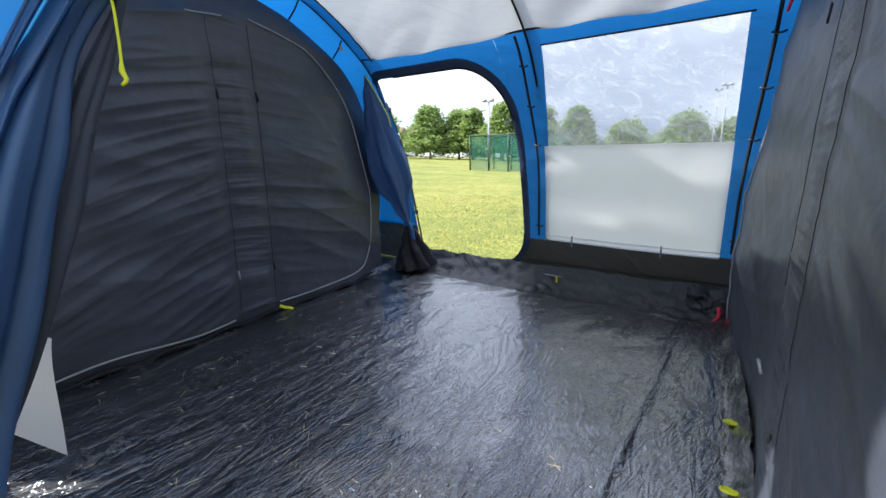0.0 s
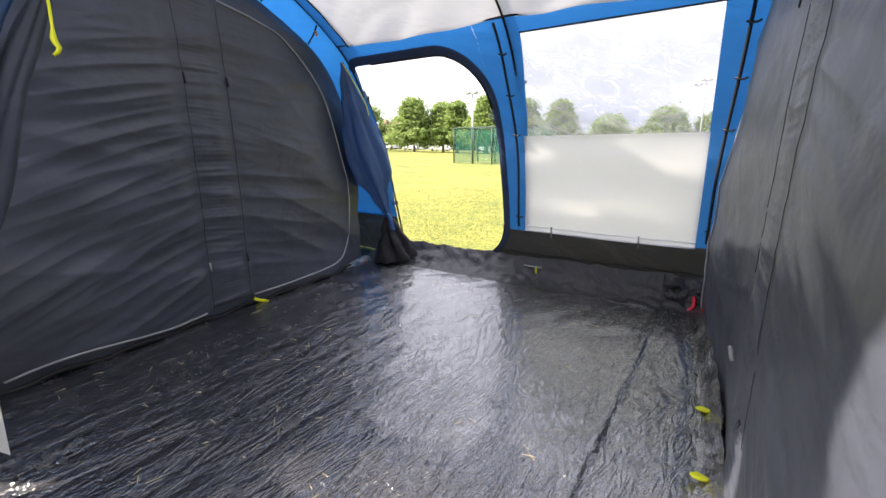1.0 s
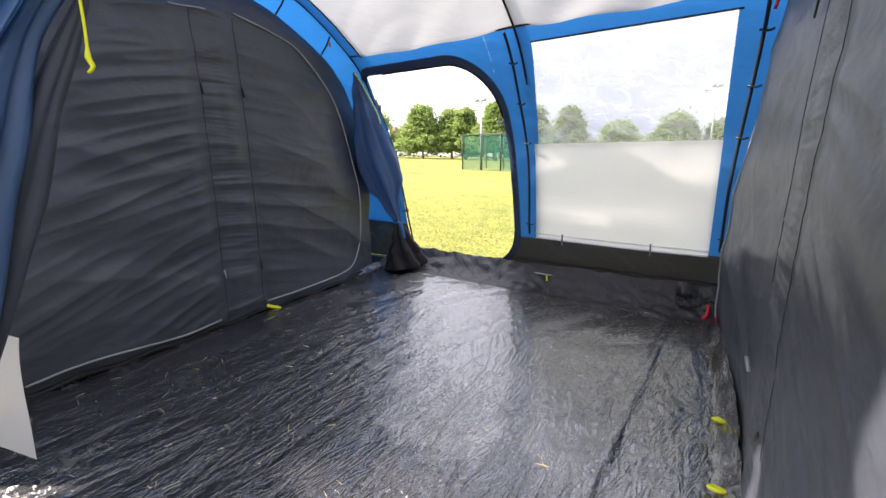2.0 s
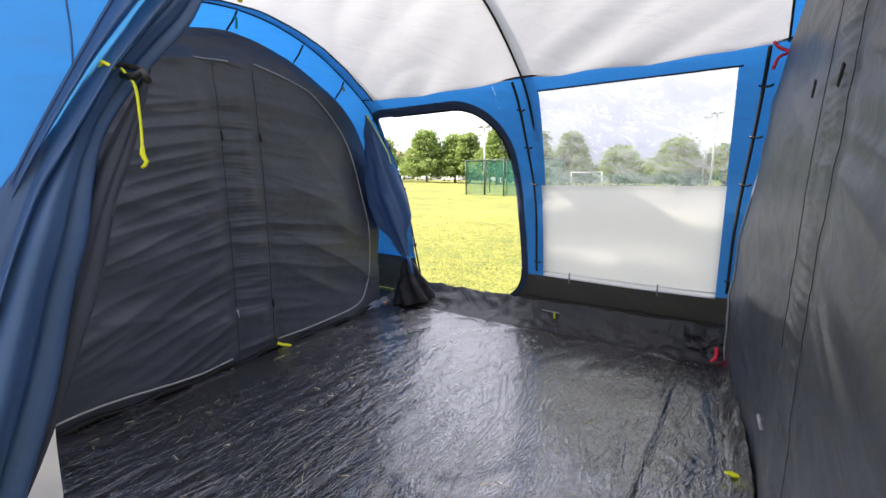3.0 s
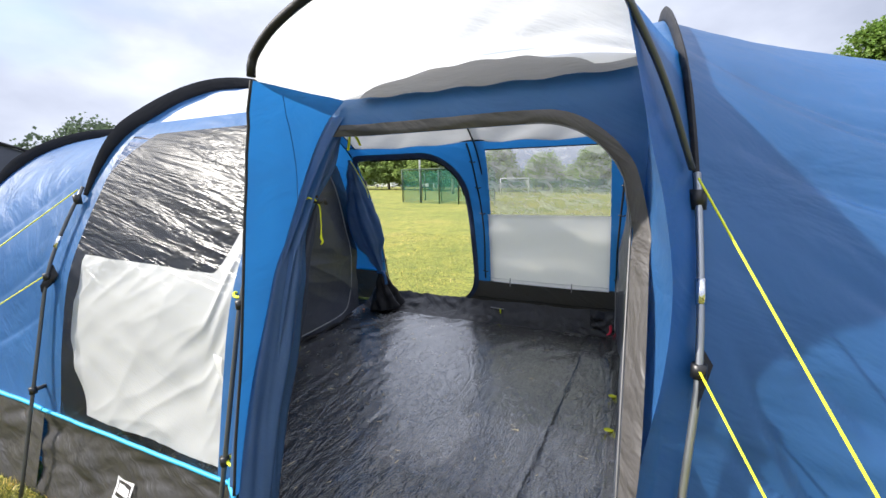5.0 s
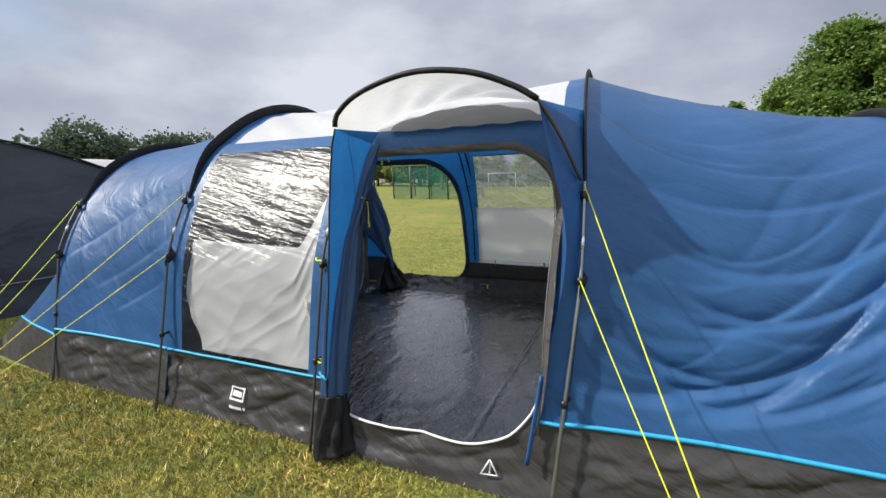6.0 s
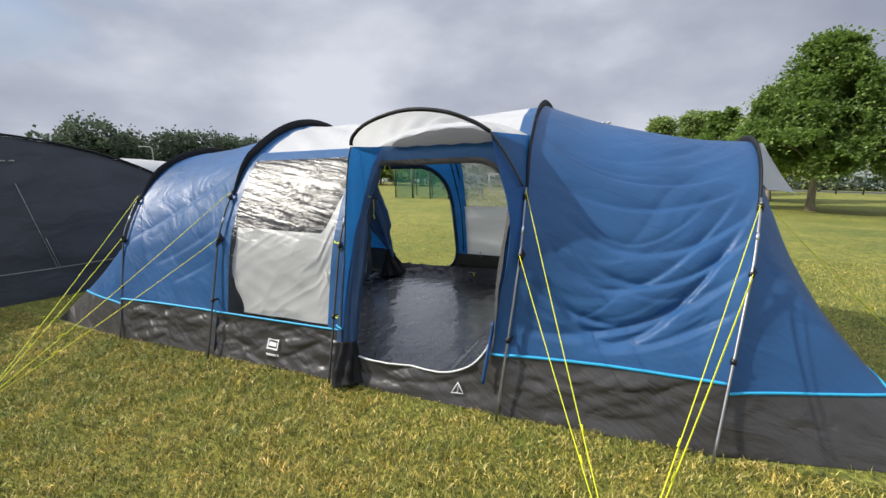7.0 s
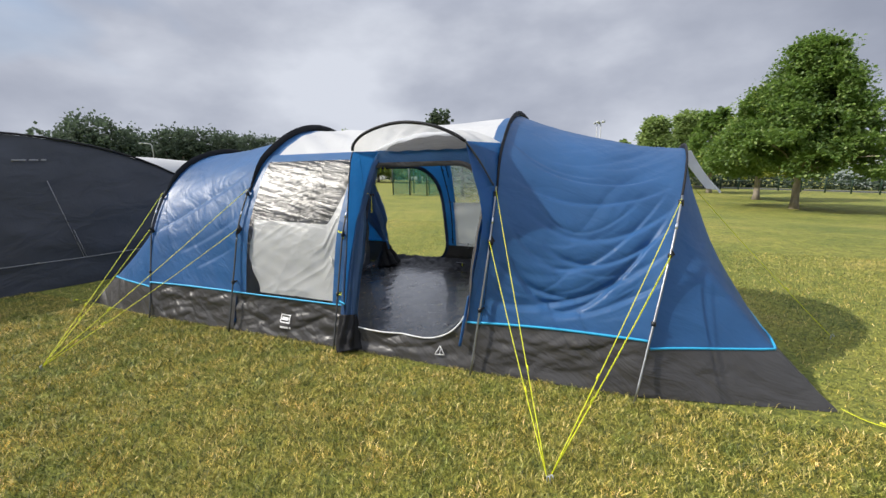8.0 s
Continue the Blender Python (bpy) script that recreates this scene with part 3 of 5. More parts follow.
def build_front():
    # window bay
    part("wall_strip", sheet(front, -1.37, lambda z: lerp(-1.22, -1.27, z / 1.8), LINE, 1.78, 4), "blue", tent)
    part("wall_strip", sheet(front, -0.095, 0.0, LINE, 1.78, 4), "blue", tent)
    part("wall_band", sheet(front, -1.37, 0.0, 1.78, EAVE, 30, 4), "blue", tent)
    pane = part("window_pane", sheet(front, lambda z: lerp(-1.22, -1.27, z / 1.8), -0.095, LINE, 1.78, 40, 50), "vinyl", tent, "wrinkled clear vinyl window")
    pane.visible_shadow = False
    part("mud_wall", sheet(front, -1.37, 0.06, 0.0, LINE, 110, 28), "mud", tent)
    part("seam_tape", tube([front(lerp(-1.37, 0.06, k / 30), LINE, 0.005) for k in range(31)], 0.009, 6), "cyan", tent)
    # white curtain rolled half-way up, behind the pane
    def drape(a, b):
        left = -1.06 - 0.18 * step(0.0, 0.6, b) - 0.02 * math.sin(5 * b)
        soft = noise.noise(Vector((a * 1.2 - b * 1.4, (a * 0.8 + b) * 5, 0.5)))
        pull = 1 - 2 * abs(noise.noise(Vector((a * 1.0 + b * 0.8, (b - 0.7 * a) * 3.2, 4.5)))) ** 0.7
        fold = 1 - 2 * abs(noise.noise(Vector((a * 1.5 + b, (b - 0.9 * a) * 7.0, 8.5)))) ** 0.6
        return front(lerp(left, -0.085, a), lerp(0.42, 1.17 - 0.03 * a + 0.36 * step(0.84, 1.0, a), b), -0.036 + 0.012 * soft + 0.010 * pull + 0.006 * fold)

    part("window_curtain", grid(drape, 80, 80),
         "curtain", tent, "white half-height window curtain")
    # its loose inner corner hangs into the tent
    part("curtain_corner", grid(lambda a, b: Vector((-0.135 - 0.02 * a + 0.02 * math.sin(5 * b), lerp(0.25, lerp(0.396, 0.426, b) - 0.03 * (1 - b) * b, a), lerp(lerp(0.62, 0.403, a), lerp(0.86, 0.702, a), b))), 12, 12), "curtain", tent)
    # door bay
    low, high = opening(0.13, 1.31, 0.215, 1.69, (0.04, 0.40, 0.33, 0.02))
    part("door_sill", sheet(front, 0.06, 0.13, 0.0, LINE, 2, 12), "mud", tent)
    part("door_sill", sheet(front, 0.13, 1.31, 0.0, low, 90, 18), "mud", tent, "dark grey door sill with a white zip")
    part("mud_wall", sheet(front, 1.31, x_p2, 0.0, LINE, 4, 12), "mud", tent)
    part("door_panel", sheet(door_front, 1.31, 1.345, LINE, EAVE, 4, 60), "blue", tent)
    part("door_panel", sheet(door_front, 0.0, 0.13, LINE, EAVE, 3, 40), "blue", tent)
    part("door_panel", sheet(door_front, 0.13, 1.31, high, EAVE, 60, 12), "blue", tent)
    # grey storm flap that runs over the head of the door and down its right side
    pts_in, pts_out = [], []
    path = [(0.10, 0.0)] + [(x, high(x)) for x in [lerp(0.14, 1.31, k / 30) for k in range(31)]]
    path += [(1.31, lerp(1.35, 0.60, k / 14)) for k in range(1, 15)] + [(1.30, 0.48), (1.275, 0.34)]
    path[0] = (0.12, 1.69)
    n = len(path)
    for k, (x, z) in enumerate(path):
        a, b = path[max(k - 1, 0)], path[min(k + 1, n - 1)]
        d = Vector((b[0] - a[0], b[1] - a[1])).normalized()
        wide = 0.048
        w = 0.018 * math.sin(k * 1.3) * step(0, 1, k / n)
        pts_in.append(door_front(x, z, 0.012))
        turn = step(24, 34, k)                 # down the side it lies along the jamb
        over = door_front(x - d.y * wide, z + d.x * wide, 0.016 + 0.5 * w)
        pts_out.append(over.lerp(door_front(x, z, 0.045 + 0.075 * step(0.45, 1.0, z) + 0.5 * w) + Vector((0.018 + 0.027 * step(0.45, 1.0, z), 0, 0)), turn))
    fine_in, fine_out = spline(pts_in, 150), spline(pts_out, 150)
    rows = []
    for k, (p, q) in enumerate(zip(fine_in, fine_out)):
        rows.append([])
        for t in (0, 0.2, 0.4, 0.6, 0.8, 1):
            m = p.lerp(q, t)
            crumple = 0.011 * noise.noise(Vector((m.x * 14, t * 2.5, m.z * 14))) + 0.006 * abs(noise.noise(Vector((m.x * 30 + t * 4, t * 3, m.z * 30))))
            rows[-1].append(m + Vector((0, -0.010 * math.sin(t * math.pi) - crumple * (0.3 + t), 0)))
    n = len(rows)
    part("zip_flap", ([p for r in rows for p in r], [(j * 6 + i, j * 6 + i + 1, j * 6 + i + 7, j * 6 + i + 6) for j in range(n - 1) for i in range(5)]), "flap", tent, "grey storm flap round the door zip")
    xs = [lerp(0.17, 1.305, k / 50) for k in range(51)]
    part("door_zip", tube([front(x, low(x), 0.008) for x in xs], 0.007, 6), "print", tent, "white door zip along the sill")
    part("door_zip", tube([door_front(1.306, lerp(0.62, 1.35, k / 20), 0.014) for k in range(21)] + [door_front(x, high(x), 0.014) for x in [lerp(1.31, 0.95, k / 12) for k in range(1, 13)]], 0.0028, 6), "zip_grey", tent, "grey zip down the door edge")
    part("door_strap", tube(spline([front(1.31, 0.62, 0.03), front(1.285, 0.42, 0.045), front(1.255, 0.2, 0.05)], 12), 0.014, 6, 0.4), "blue", tent, "hanging blue door strap")
    part("seam_tape", tube([front(lerp(1.27, x_p2(LINE), k / 6), LINE, 0.02) for k in range(7)], 0.010, 6), "cyan", tent)


build_front()


def build_rear():
    low, high = opening(-1.345, -0.22, 0.10, 1.67, (0.22, 0.32, 0.36, 0.05))
    mid = 0.38
    part("rear_door_panel", sheet(rear, -1.345, -0.22, high, 1.80, 50, 6), "blue", tent)
    part("rear_door_panel", sheet(rear, -0.22, -0.08, mid, 1.80, 6, 40), "blue", tent)
    part("rear_door_panel", sheet(rear, -1.37, -1.345, mid, 1.80, 3, 40), "blue", tent)
    part("rear_door_sill", sheet(rear, -1.345, -0.22, 0.0, low, 50, 8), "mud", tent)
    part("mud_wall", sheet(rear, -1.37, -1.345, 0.0, mid, 3, 10), "mud", tent)
    part("mud_wall", sheet(rear, -0.22, x_p2, 0.0, mid, 30, 12), "mud", tent)
    lower, upper = edge_loop(rear, -1.345, -0.22, low, high, 0.01)
    # dark blue binding round the door opening
    hem = []
    ring = [(x, high(x)) for x in [lerp(-1.345, -0.58, k / 20) for k in range(21)]]
    ring += [(-0.58 + 0.36 * math.sin(a), 1.31 + 0.36 * math.cos(a)) for a in [k * math.pi / 40 for k in range(1, 21)]]
    ring += [(-0.22, lerp(1.30, 0.43, k / 24)) for k in range(25)]
    ring += [(-0.54 + 0.32 * math.cos(a), 0.42 - 0.32 * math.sin(a)) for a in [k * math.pi / 40 for k in range(1, 17)]]
    for t in (0.0, 0.5, 1.0):
        row = []
        for k, (x, z) in enumerate(ring):
            (xa, za), (xb, zb) = ring[max(k - 1, 0)], ring[min(k + 1, len(ring) - 1)]
            d = Vector((xb - xa, zb - za)).normalized()
            wide = (0.055 - 0.02 * step(60, 80, k)) * t
            row.append(rear(x - d.y * wide, z + d.x * wide, 0.013 + 0.009 * math.sin(t * math.pi) + 0.004 * noise.noise(Vector((x * 18, t * 2, z * 18)))))
        hem.append(row)
    m = len(ring)
    part("door_binding", ([p for row in hem for p in row], [(j * m + k, j * m + k + 1, j * m + m + k + 1, j * m + m + k) for j in range(2) for k in range(m - 1)]), "binding", tent, "dark navy binding round the rear door")
    part("door_binding", tube(lower, 0.008, 6), "sleeve", tent)
    side = [p for p in upper[:30]]
    part("door_binding", tube(side, 0.010, 6), "sleeve", tent)
    # window bay
    xl = lambda z: -0.02 + 0.035 * (z - 0.38) / 0.74 if z < 1.12 else 0.015 + 0.065 * (z - 1.12) / 0.6
    part("wall_strip", sheet(rear, -0.08, xl, mid, 1.72, 3, 30), "blue", tent)
    part("wall_strip", sheet(rear, lambda z: 1.13, x_p2, mid, 1.72, 6, 30), "blue", tent)
    part("wall_band", sheet(rear, -0.08, x_p2, 1.72, 1.80, 30, 4), "blue", tent)
    for z0, z1, kind in ((mid, 1.10, "vinyl"), (1.10, 1.72, "vinyl_clear")):
        pane = part("window_pane", sheet(rear, xl, lambda z: 1.13, z0, z1, 40, 30), kind, tent, "clear vinyl rear window")
        pane.visible_shadow = False

    def cur(a, b):
        z = lerp(0.385 - 0.015 * a, 1.115, b)
        x = lerp(lerp(-0.035, -0.005, b), 1.135, a)
        bulge = 0.018 * math.sin(a * math.pi) * (1 - b)
        return rear(x, z, 0.022 + bulge + 0.004 * noise.noise(Vector((a * 1.2 - b * 1.4, (a * 0.6 + b) * 3, 3.5))) + 0.003 * (1 - 2 * abs(noise.noise(Vector((a * 1.4 + b, (b - 0.8 * a) * 3, 6.5)))) ** 0.7))

    curtain = part("window_curtain", grid(cur, 50, 40), "curtain", tent, "white lower curtain of the rear window")
    for z, k in ((0.402, 0.006), (0.436, 0.005)):
        part("hem", tube([cur(i / 20, (z - 0.395) / 0.72) + Vector((0, -0.006, 0)) for i in range(21)], k, 6), "print", curtain)
    for a in (0.185, 0.71):
        p = cur(a, 0.03)
        part("tab", tube([p + Vector((0, -0.012, -0.05)), p + Vector((0, -0.016, 0.0)), p + Vector((0, -0.012, 0.035))], 0.007, 6, 0.5), "zip", curtain)
    # black webbing lines down the rear wall beside both poles, with small toggles
    for xf in (lambda z: -0.09 + 0.025 * step(0.4, 1.0, z), lambda z: 1.194 + 0.05 * step(0.7, 1.75, z)):
        pts = [rear(xf(z), z, 0.022) for z in [lerp(0.42, 1.78, k / 30) for k in range(31)]]
        part("webbing", tube(pts, 0.009, 6), "strap", tent, "black webbing line")
        for z in (0.50, 1.12, 1.38, 1.62):
            p = rear(xf(z), z, 0.03)
            part("toggle", tube([p + Vector((-0.02, 0, 0.006)), p, p + Vector((0.022, -0.004, -0.004)), p + Vector((0.04, -0.004, 0.004))], 0.006, 6), "plastic", tent)
    part("piping", tube([rear(lerp(-1.37, x_p2(1.8) - 0.0, k / 40), 1.80, 0.012) for k in range(41)], 0.007, 6), "strap", tent)
    part("piping", tube([rear(lerp(0.08, 1.15, k / 30), 1.72, 0.012) for k in range(31)], 0.005, 6), "strap", tent)
    zig = [rear(lerp(-0.2, 1.28, k / 90), 0.185 + 0.006 * (k % 2) + 0.004 * math.sin(k * 0.5), 0.022) for k in range(91)]
    part("lacing", tube(zig, 0.005, 5), "strap", tent, "black lacing above the groundsheet edge")
    # eyelet and cord at the foot of the rear wall
    p = Vector((0.07, 3.285, 0.085))
    part("peg_loop", tube([p + Vector((-0.09, 0.02, 0.03)), p + Vector((0, 0, 0.034)), p + Vector((0.06, 0.01, 0.03))], 0.006, 6), "zip", tent)
    part("peg_loop", tube(spline([p + Vector((0.02, 0, 0.03)), p + Vector((0.025, -0.01, -0.03)), p + Vector((0.015, -0.01, -0.06))], 8), 0.008, 6), "yellow", tent, "yellow pegging loop")


k = Mat("clear vinyl, lightly scuffed", (1, 1, 1), 0.05)
_c, _g, _d = k.node("ShaderNodeBsdfTransparent", Color=(0.58, 0.60, 0.62, 1)), k.node("ShaderNodeBsdfGlossy", Roughness=0.12), k.node("ShaderNodeBsdfTranslucent", Color=(0.9, 0.9, 0.9, 1))
k.bump(k.noise(5, 4, 0.55, (1, 1, 2.2), (0, 0.3, 0), 0.8), 0.4, 0.03)
k.link(k.normal, _g.inputs["Normal"])
_f, _m1, _m2 = k.node("ShaderNodeFresnel", IOR=1.4), k.node("ShaderNodeMixShader"), k.node("ShaderNodeMixShader")
_r = k.ramp(k.noise(7, 6, 0.7, (1, 1, 2), (0, 0.3, 0), 1.0), (0.40, (0.10, 0.10, 0.10)), (0.72, (0.34, 0.34, 0.34)))
k.link(_c.outputs["BSDF"], _m1.inputs[1])
k.link(_d.outputs["BSDF"], _m1.inputs[2])
k.link(_r, _m1.inputs["Fac"])
k.link(_f.outputs["Fac"], _m2.inputs["Fac"])
k.link(_m1.outputs["Shader"], _m2.inputs[1])
k.link(_g.outputs["BSDF"], _m2.inputs[2])
k.link(_m2.outputs["Shader"], k.o.inputs["Surface"])
M["vinyl_clear"] = k.m
build_rear()


# ---------------------------------------------------------------- roof, sleeves, poles
def build_roof():
    u0, u1 = u_at(1, EAVE), 1 - u_at(1, 1.80)

    def roof(x0, x1):
        def at(a, b):
            u = lerp(u0, u1, b)
            m, p2 = arch(1, u), arch(3, u)
            lo = x0(p2.x) if callable(x0) else x0
            hi = x1(p2.x) if callable(x1) else x1
            x = lerp(lo, hi, a)
            f = abs(x) / 1.4
            q = Vector((0, YC - m.y, 0.7 - m.z)).normalized()
            dip = 0.035 * 4 * f * (1 - f)
            fold = 0.016 * math.sin(20 * (m.y + 0.55 * x) + 3 * noise.noise(Vector((x, m.y, 0)))) * (0.5 + noise.noise(Vector((x * 1.1, m.y * 1.1, 5.0)))) * min(1, 6 * f * (1 - f))
            pull = (1 - 2 * abs(noise.noise(Vector((x * 0.8 - m.y * 0.5, (m.y + 0.45 * x) * 4.5, 3.0)))) ** 0.7) * min(1, 6 * f * (1 - f))
            return Vector((x, m.y, m.z)) + q * (dip + 0.6 * fold + 0.010 * pull)
        return at

    part("roof_panel", grid(roof(-1.25, 0.0), 50, 80), "white", tent, "off-white translucent roof panel")
    part("roof_panel", grid(roof(0.0, lambda e: e - 0.12), 50, 80), "white", tent, "off-white translucent roof panel")
    part("roof_strip", grid(roof(-1.37, -1.25), 4, 80), "blue", tent, "blue strip beside the arch")
    part("roof_strip", grid(roof(lambda e: e - 0.12, lambda e: e), 4, 80), "blue", tent, "blue strip beside the arch")
    for x in (-1.25, lambda e: e - 0.12):
        at = roof(x, x)
        part("piping", tube([at(0, k / 60) + Vector((0, 0, -0.006)) for k in range(61)], 0.005, 6), "strap", tent)


build_roof()


def outward(i, u, d):
    p = arch(i, u)
    q = Vector((0, p.y - YC, p.z - 0.7)).normalized()
    return p + q * d


FOOT = {0: -2.674, 1: -1.37, 2: 0.0, 3: 1.37, 4: 2.60}
SLEEVE_END = {0: 1.41, 1: 1.46, 2: 1.50, 3: 1.46, 4: 1.36}


def build_pole(i, thick):
    """A sleeve over the top of an arch, and the bare pole legs below it."""
    ue = u_at(i, SLEEVE_END[i])
    us = [lerp(ue, 1 - ue, k / 70) for k in range(71)]

    def fin(a, b):
        u = us[round(b * 70)]
        t = 2 * math.pi * a
        taper = min(1.0, 0.28 + 5 * min(b, 1 - b))
        p = outward(i, u, thick * taper * (0.75 + math.cos(t)))
        return p + Vector((0.010 * math.sin(t) if i != 2 else 0.012 * math.sin(t), 0, 0))

    part("pole_sleeve", grid(fin, 10, 70), "sleeve", tent, "black cloth pole sleeve")
    for end in (0, 1):
        def at(u, d):
            p = outward(i, u, d)
            return p if end == 0 else Vector((p.x, 2 * YC - p.y, p.z))
        base = Vector((FOOT[i], 0.0 if end == 0 else 2 * YC, ground_z(FOOT[i], 0) - 0.01))
        top = [at(u_at(i, z), 0.035) for z in [lerp(1.02, SLEEVE_END[i] + 0.03, k / 8) for k in range(9)]]
        pts = [base.lerp(top[0], k / 8) for k in range(8)] + top
        leg = part("pole", tube(pts, 0.0088, 8), "steel" if i in (3, 4) else "pole", tent, "slim steel tent pole")
        k = 11
        part("ferrule", tube([pts[k], pts[k].lerp(pts[k + 1], 0.9)], 0.0115, 8), "ferrule", leg, "bright steel ferrule")
        for z in (SLEEVE_END[i] - 0.01,):
            p = pts[-2]
            part("collar", tube([p - Vector((0, 0, 0.03)), p + Vector((0, 0, 0.02))], 0.020, 8), "plastic", leg)
        for z in (0.52, 1.06 if i not in (0, 4) else 0.98):
            if z < 1.02:
                p = base.lerp(top[0], z / 1.02)
            else:
                p = at(u_at(i, z), 0.035)
            q = at(u_at(i, z), 0.0)
            part("clip", joined(tube([p + Vector((0, 0, -0.016)), p + Vector((0, 0, 0.016))], 0.017, 8), tube([p, p.lerp(q, 0.6), q + (q - p).normalized() * 0.004], 0.010, 6)), "plastic", tent, "black plastic pole clip")
        # triangular reinforcement where the upper guy loop is sewn on
        if i != 2:
            q = at(u_at(i, 1.08 if i not in (0, 4) else 1.0), 0.008)
            p = at(u_at(i, 1.0), 0.05)
            part("guy_patch", ([q + Vector((0, 0, 0.045)), q + Vector((0.032, 0, -0.01)), q + Vector((0, 0, -0.045)), p + Vector((0, 0, 0.02)), p + Vector((0.0, 0, -0.02))],
                               [(0, 1, 2), (0, 2, 4, 3), (0, 3, 1), (1, 3, 4), (1, 4, 2)]), "sleeve", tent, "black guy-line patch", smooth=False)


for _i, _t in ((0, 0.040), (1, 0.042), (2, 0.020), (3, 0.030), (4, 0.027)):
    build_pole(_i, _t)


# ---------------------------------------------------------------- porch over the door
PORCH = spline([(0.185, 0.262, 1.845), (0.20, 0.266, 1.905), (0.31, 0.265, 1.985), (0.52, 0.24, 2.04), (0.74, 0.215, 2.055), (0.98, 0.215, 2.02), (1.17, 0.225, 1.945), (1.275, 0.235, 1.88)], 40)


def y_roof(z):
    return arch(1, u_at(1, min(z, 2.19))).y


def build_porch():
    part("porch_pole", tube(PORCH, 0.014, 8), "sleeve", tent, "thin black porch arch")
    rest = spline([PORCH[-1], (1.36, 0.34, 1.72), (1.44, 0.46, 1.52)], 12)
    part("porch_pole", tube(rest, 0.008, 8), "pole", tent)

    def canopy(a, b):
        s = a * 40
        k = min(int(s), 39)
        p = PORCH[k].lerp(PORCH[k + 1], s - k)
        back = Vector((lerp(p.x, 0.02 + 1.40 * a, 0.8), y_roof(p.z) + 0.01, p.z + 0.004))
        q = p.lerp(back, b)
        fold = 0.018 * math.sin(26 * (q.x + 0.8 * q.y)) * (0.4 + noise.noise(Vector((q.x * 2, q.y * 2, 1.0)))) * 4 * b * (1 - b)
        return q + Vector((0, 0, -0.035 * 4 * b * (1 - b) + fold))

    part("porch_canopy", grid(canopy, 50, 30), "canopy", tent, "white canopy over the door")

    WING_EDGE = ((0.45, 0.066), (0.65, 0.10), (0.90, 0.155), (1.20, 0.205), (1.50, 0.252), (1.70, 0.272), (1.84, 0.262))
    WING_OUT = ((0.45, 0.116), (1.40, 0.116), (1.60, 0.126), (1.74, 0.145), (1.84, 0.185))

    # left wing: from the arch's end down to the mud wall
    def wing(a, b):
        z = lerp(1.845, 0.46, b)
        t = 1 - b
        zo = lerp(0.456, 1.835, t)
        outer = Vector((table(WING_OUT, zo), table(WING_EDGE, zo), zo))
        inner = Vector((0.122, y_main(z) + 0.004, z + 0.01))
        p = outer.lerp(inner, a)
        return p + Vector((wrinkle(p.y * 2, 0, p.z, 0.35, 0.012) * 4 * a * (1 - a), 0, 0))

    part("porch_wing", grid(wing, 16, 50), "blue", tent, "blue side wing of the porch")
    part("piping", tube([wing(0, k / 30) for k in range(31)], 0.005, 6), "strap", tent)
    part("seam", tube([wing(lerp(0.3, 1.0, k / 12), lerp(0.02, 0.32, k / 12)) + Vector((0.003, 0, 0)) for k in range(13)], 0.0016, 5), "blue_lining", tent)
    part("mud_wall", grid(lambda a, b: Vector((0.118 - 0.06 * a, lerp(lerp(0.066, 0.03, b), y_main(0.45 * (1 - b)), a), 0.456 * (1 - b))), 6, 10), "mud", tent)
    part("seam_tape", tube([Vector((0.02, 0.13, 0.452)), Vector((0.06, 0.10, 0.454)), Vector((0.121, 0.064, 0.456))], 0.009, 6), "cyan", tent)

    # right gusset between the arch's end and the pole
    ridge_x = ((0.40, 1.290), (0.60, 1.325), (0.83, 1.352), (1.05, 1.390), (1.25, 1.400), (1.44, 1.374), (1.60, 1.335), (1.88, 1.275))
    ridge_y = ((0.40, 0.150), (0.60, 0.165), (0.83, 0.200), (1.05, 0.235), (1.25, 0.262), (1.44, 0.268), (1.60, 0.255), (1.88, 0.235))
    jamb_x = ((0.40, 1.262), (0.70, 1.315), (1.00, 1.336), (1.90, 1.346))
    ridge = spline([(x, y, z) for (z, x), (_z, y) in zip(reversed(ridge_x), reversed(ridge_y))], 90)

    def gusset(xin, deep=False):
        def at(a, b):
            z = ridge[round(b * 90)].z
            outer = ridge[round(b * 90)].copy()
            inner = Vector((xin(z), y_main(min(z, EAVE)) - 0.004 + (table(INSET, z) if deep else 0.0), z))
            p = outer.lerp(inner, a)
            return p + Vector((0, (wrinkle(p.x, p.y * 2, p.z, 0.25, 0.014) + 0.012 * (1 - 2 * abs(noise.noise(Vector((p.x * 9 + p.z * 2, 2.0, p.z * 3 - p.x * 6)))) ** 0.7)) * 4 * a * (1 - a), 0))
        return at

    part("porch_gusset", grid(gusset(lambda z: x_p2(z) - 0.003), 14, 90), "blue", tent, "blue side gusset of the porch")
    part("door_jamb", grid(gusset(lambda z: table(jamb_x, z), True), 14, 90), "blue", tent, "blue door jamb catching the sun")
    # grey mesh vent under the canopy
    def vent(a, b):
        x = lerp(0.22, 1.30, a)
        top = EAVE + 0.02 + 0.105 * math.sin(min(a * 1.15, 1) * math.pi) ** 0.7
        z = lerp(EAVE - 0.02, top, b)
        p = arch(1, u_at(1, z))
        return Vector((x, p.y - 0.022, z + 0.006 + 0.004 * math.sin(30 * x)))

    part("roof_vent", grid(vent, 40, 6), "mesh", tent, "grey mesh roof vent under the canopy")


build_porch()


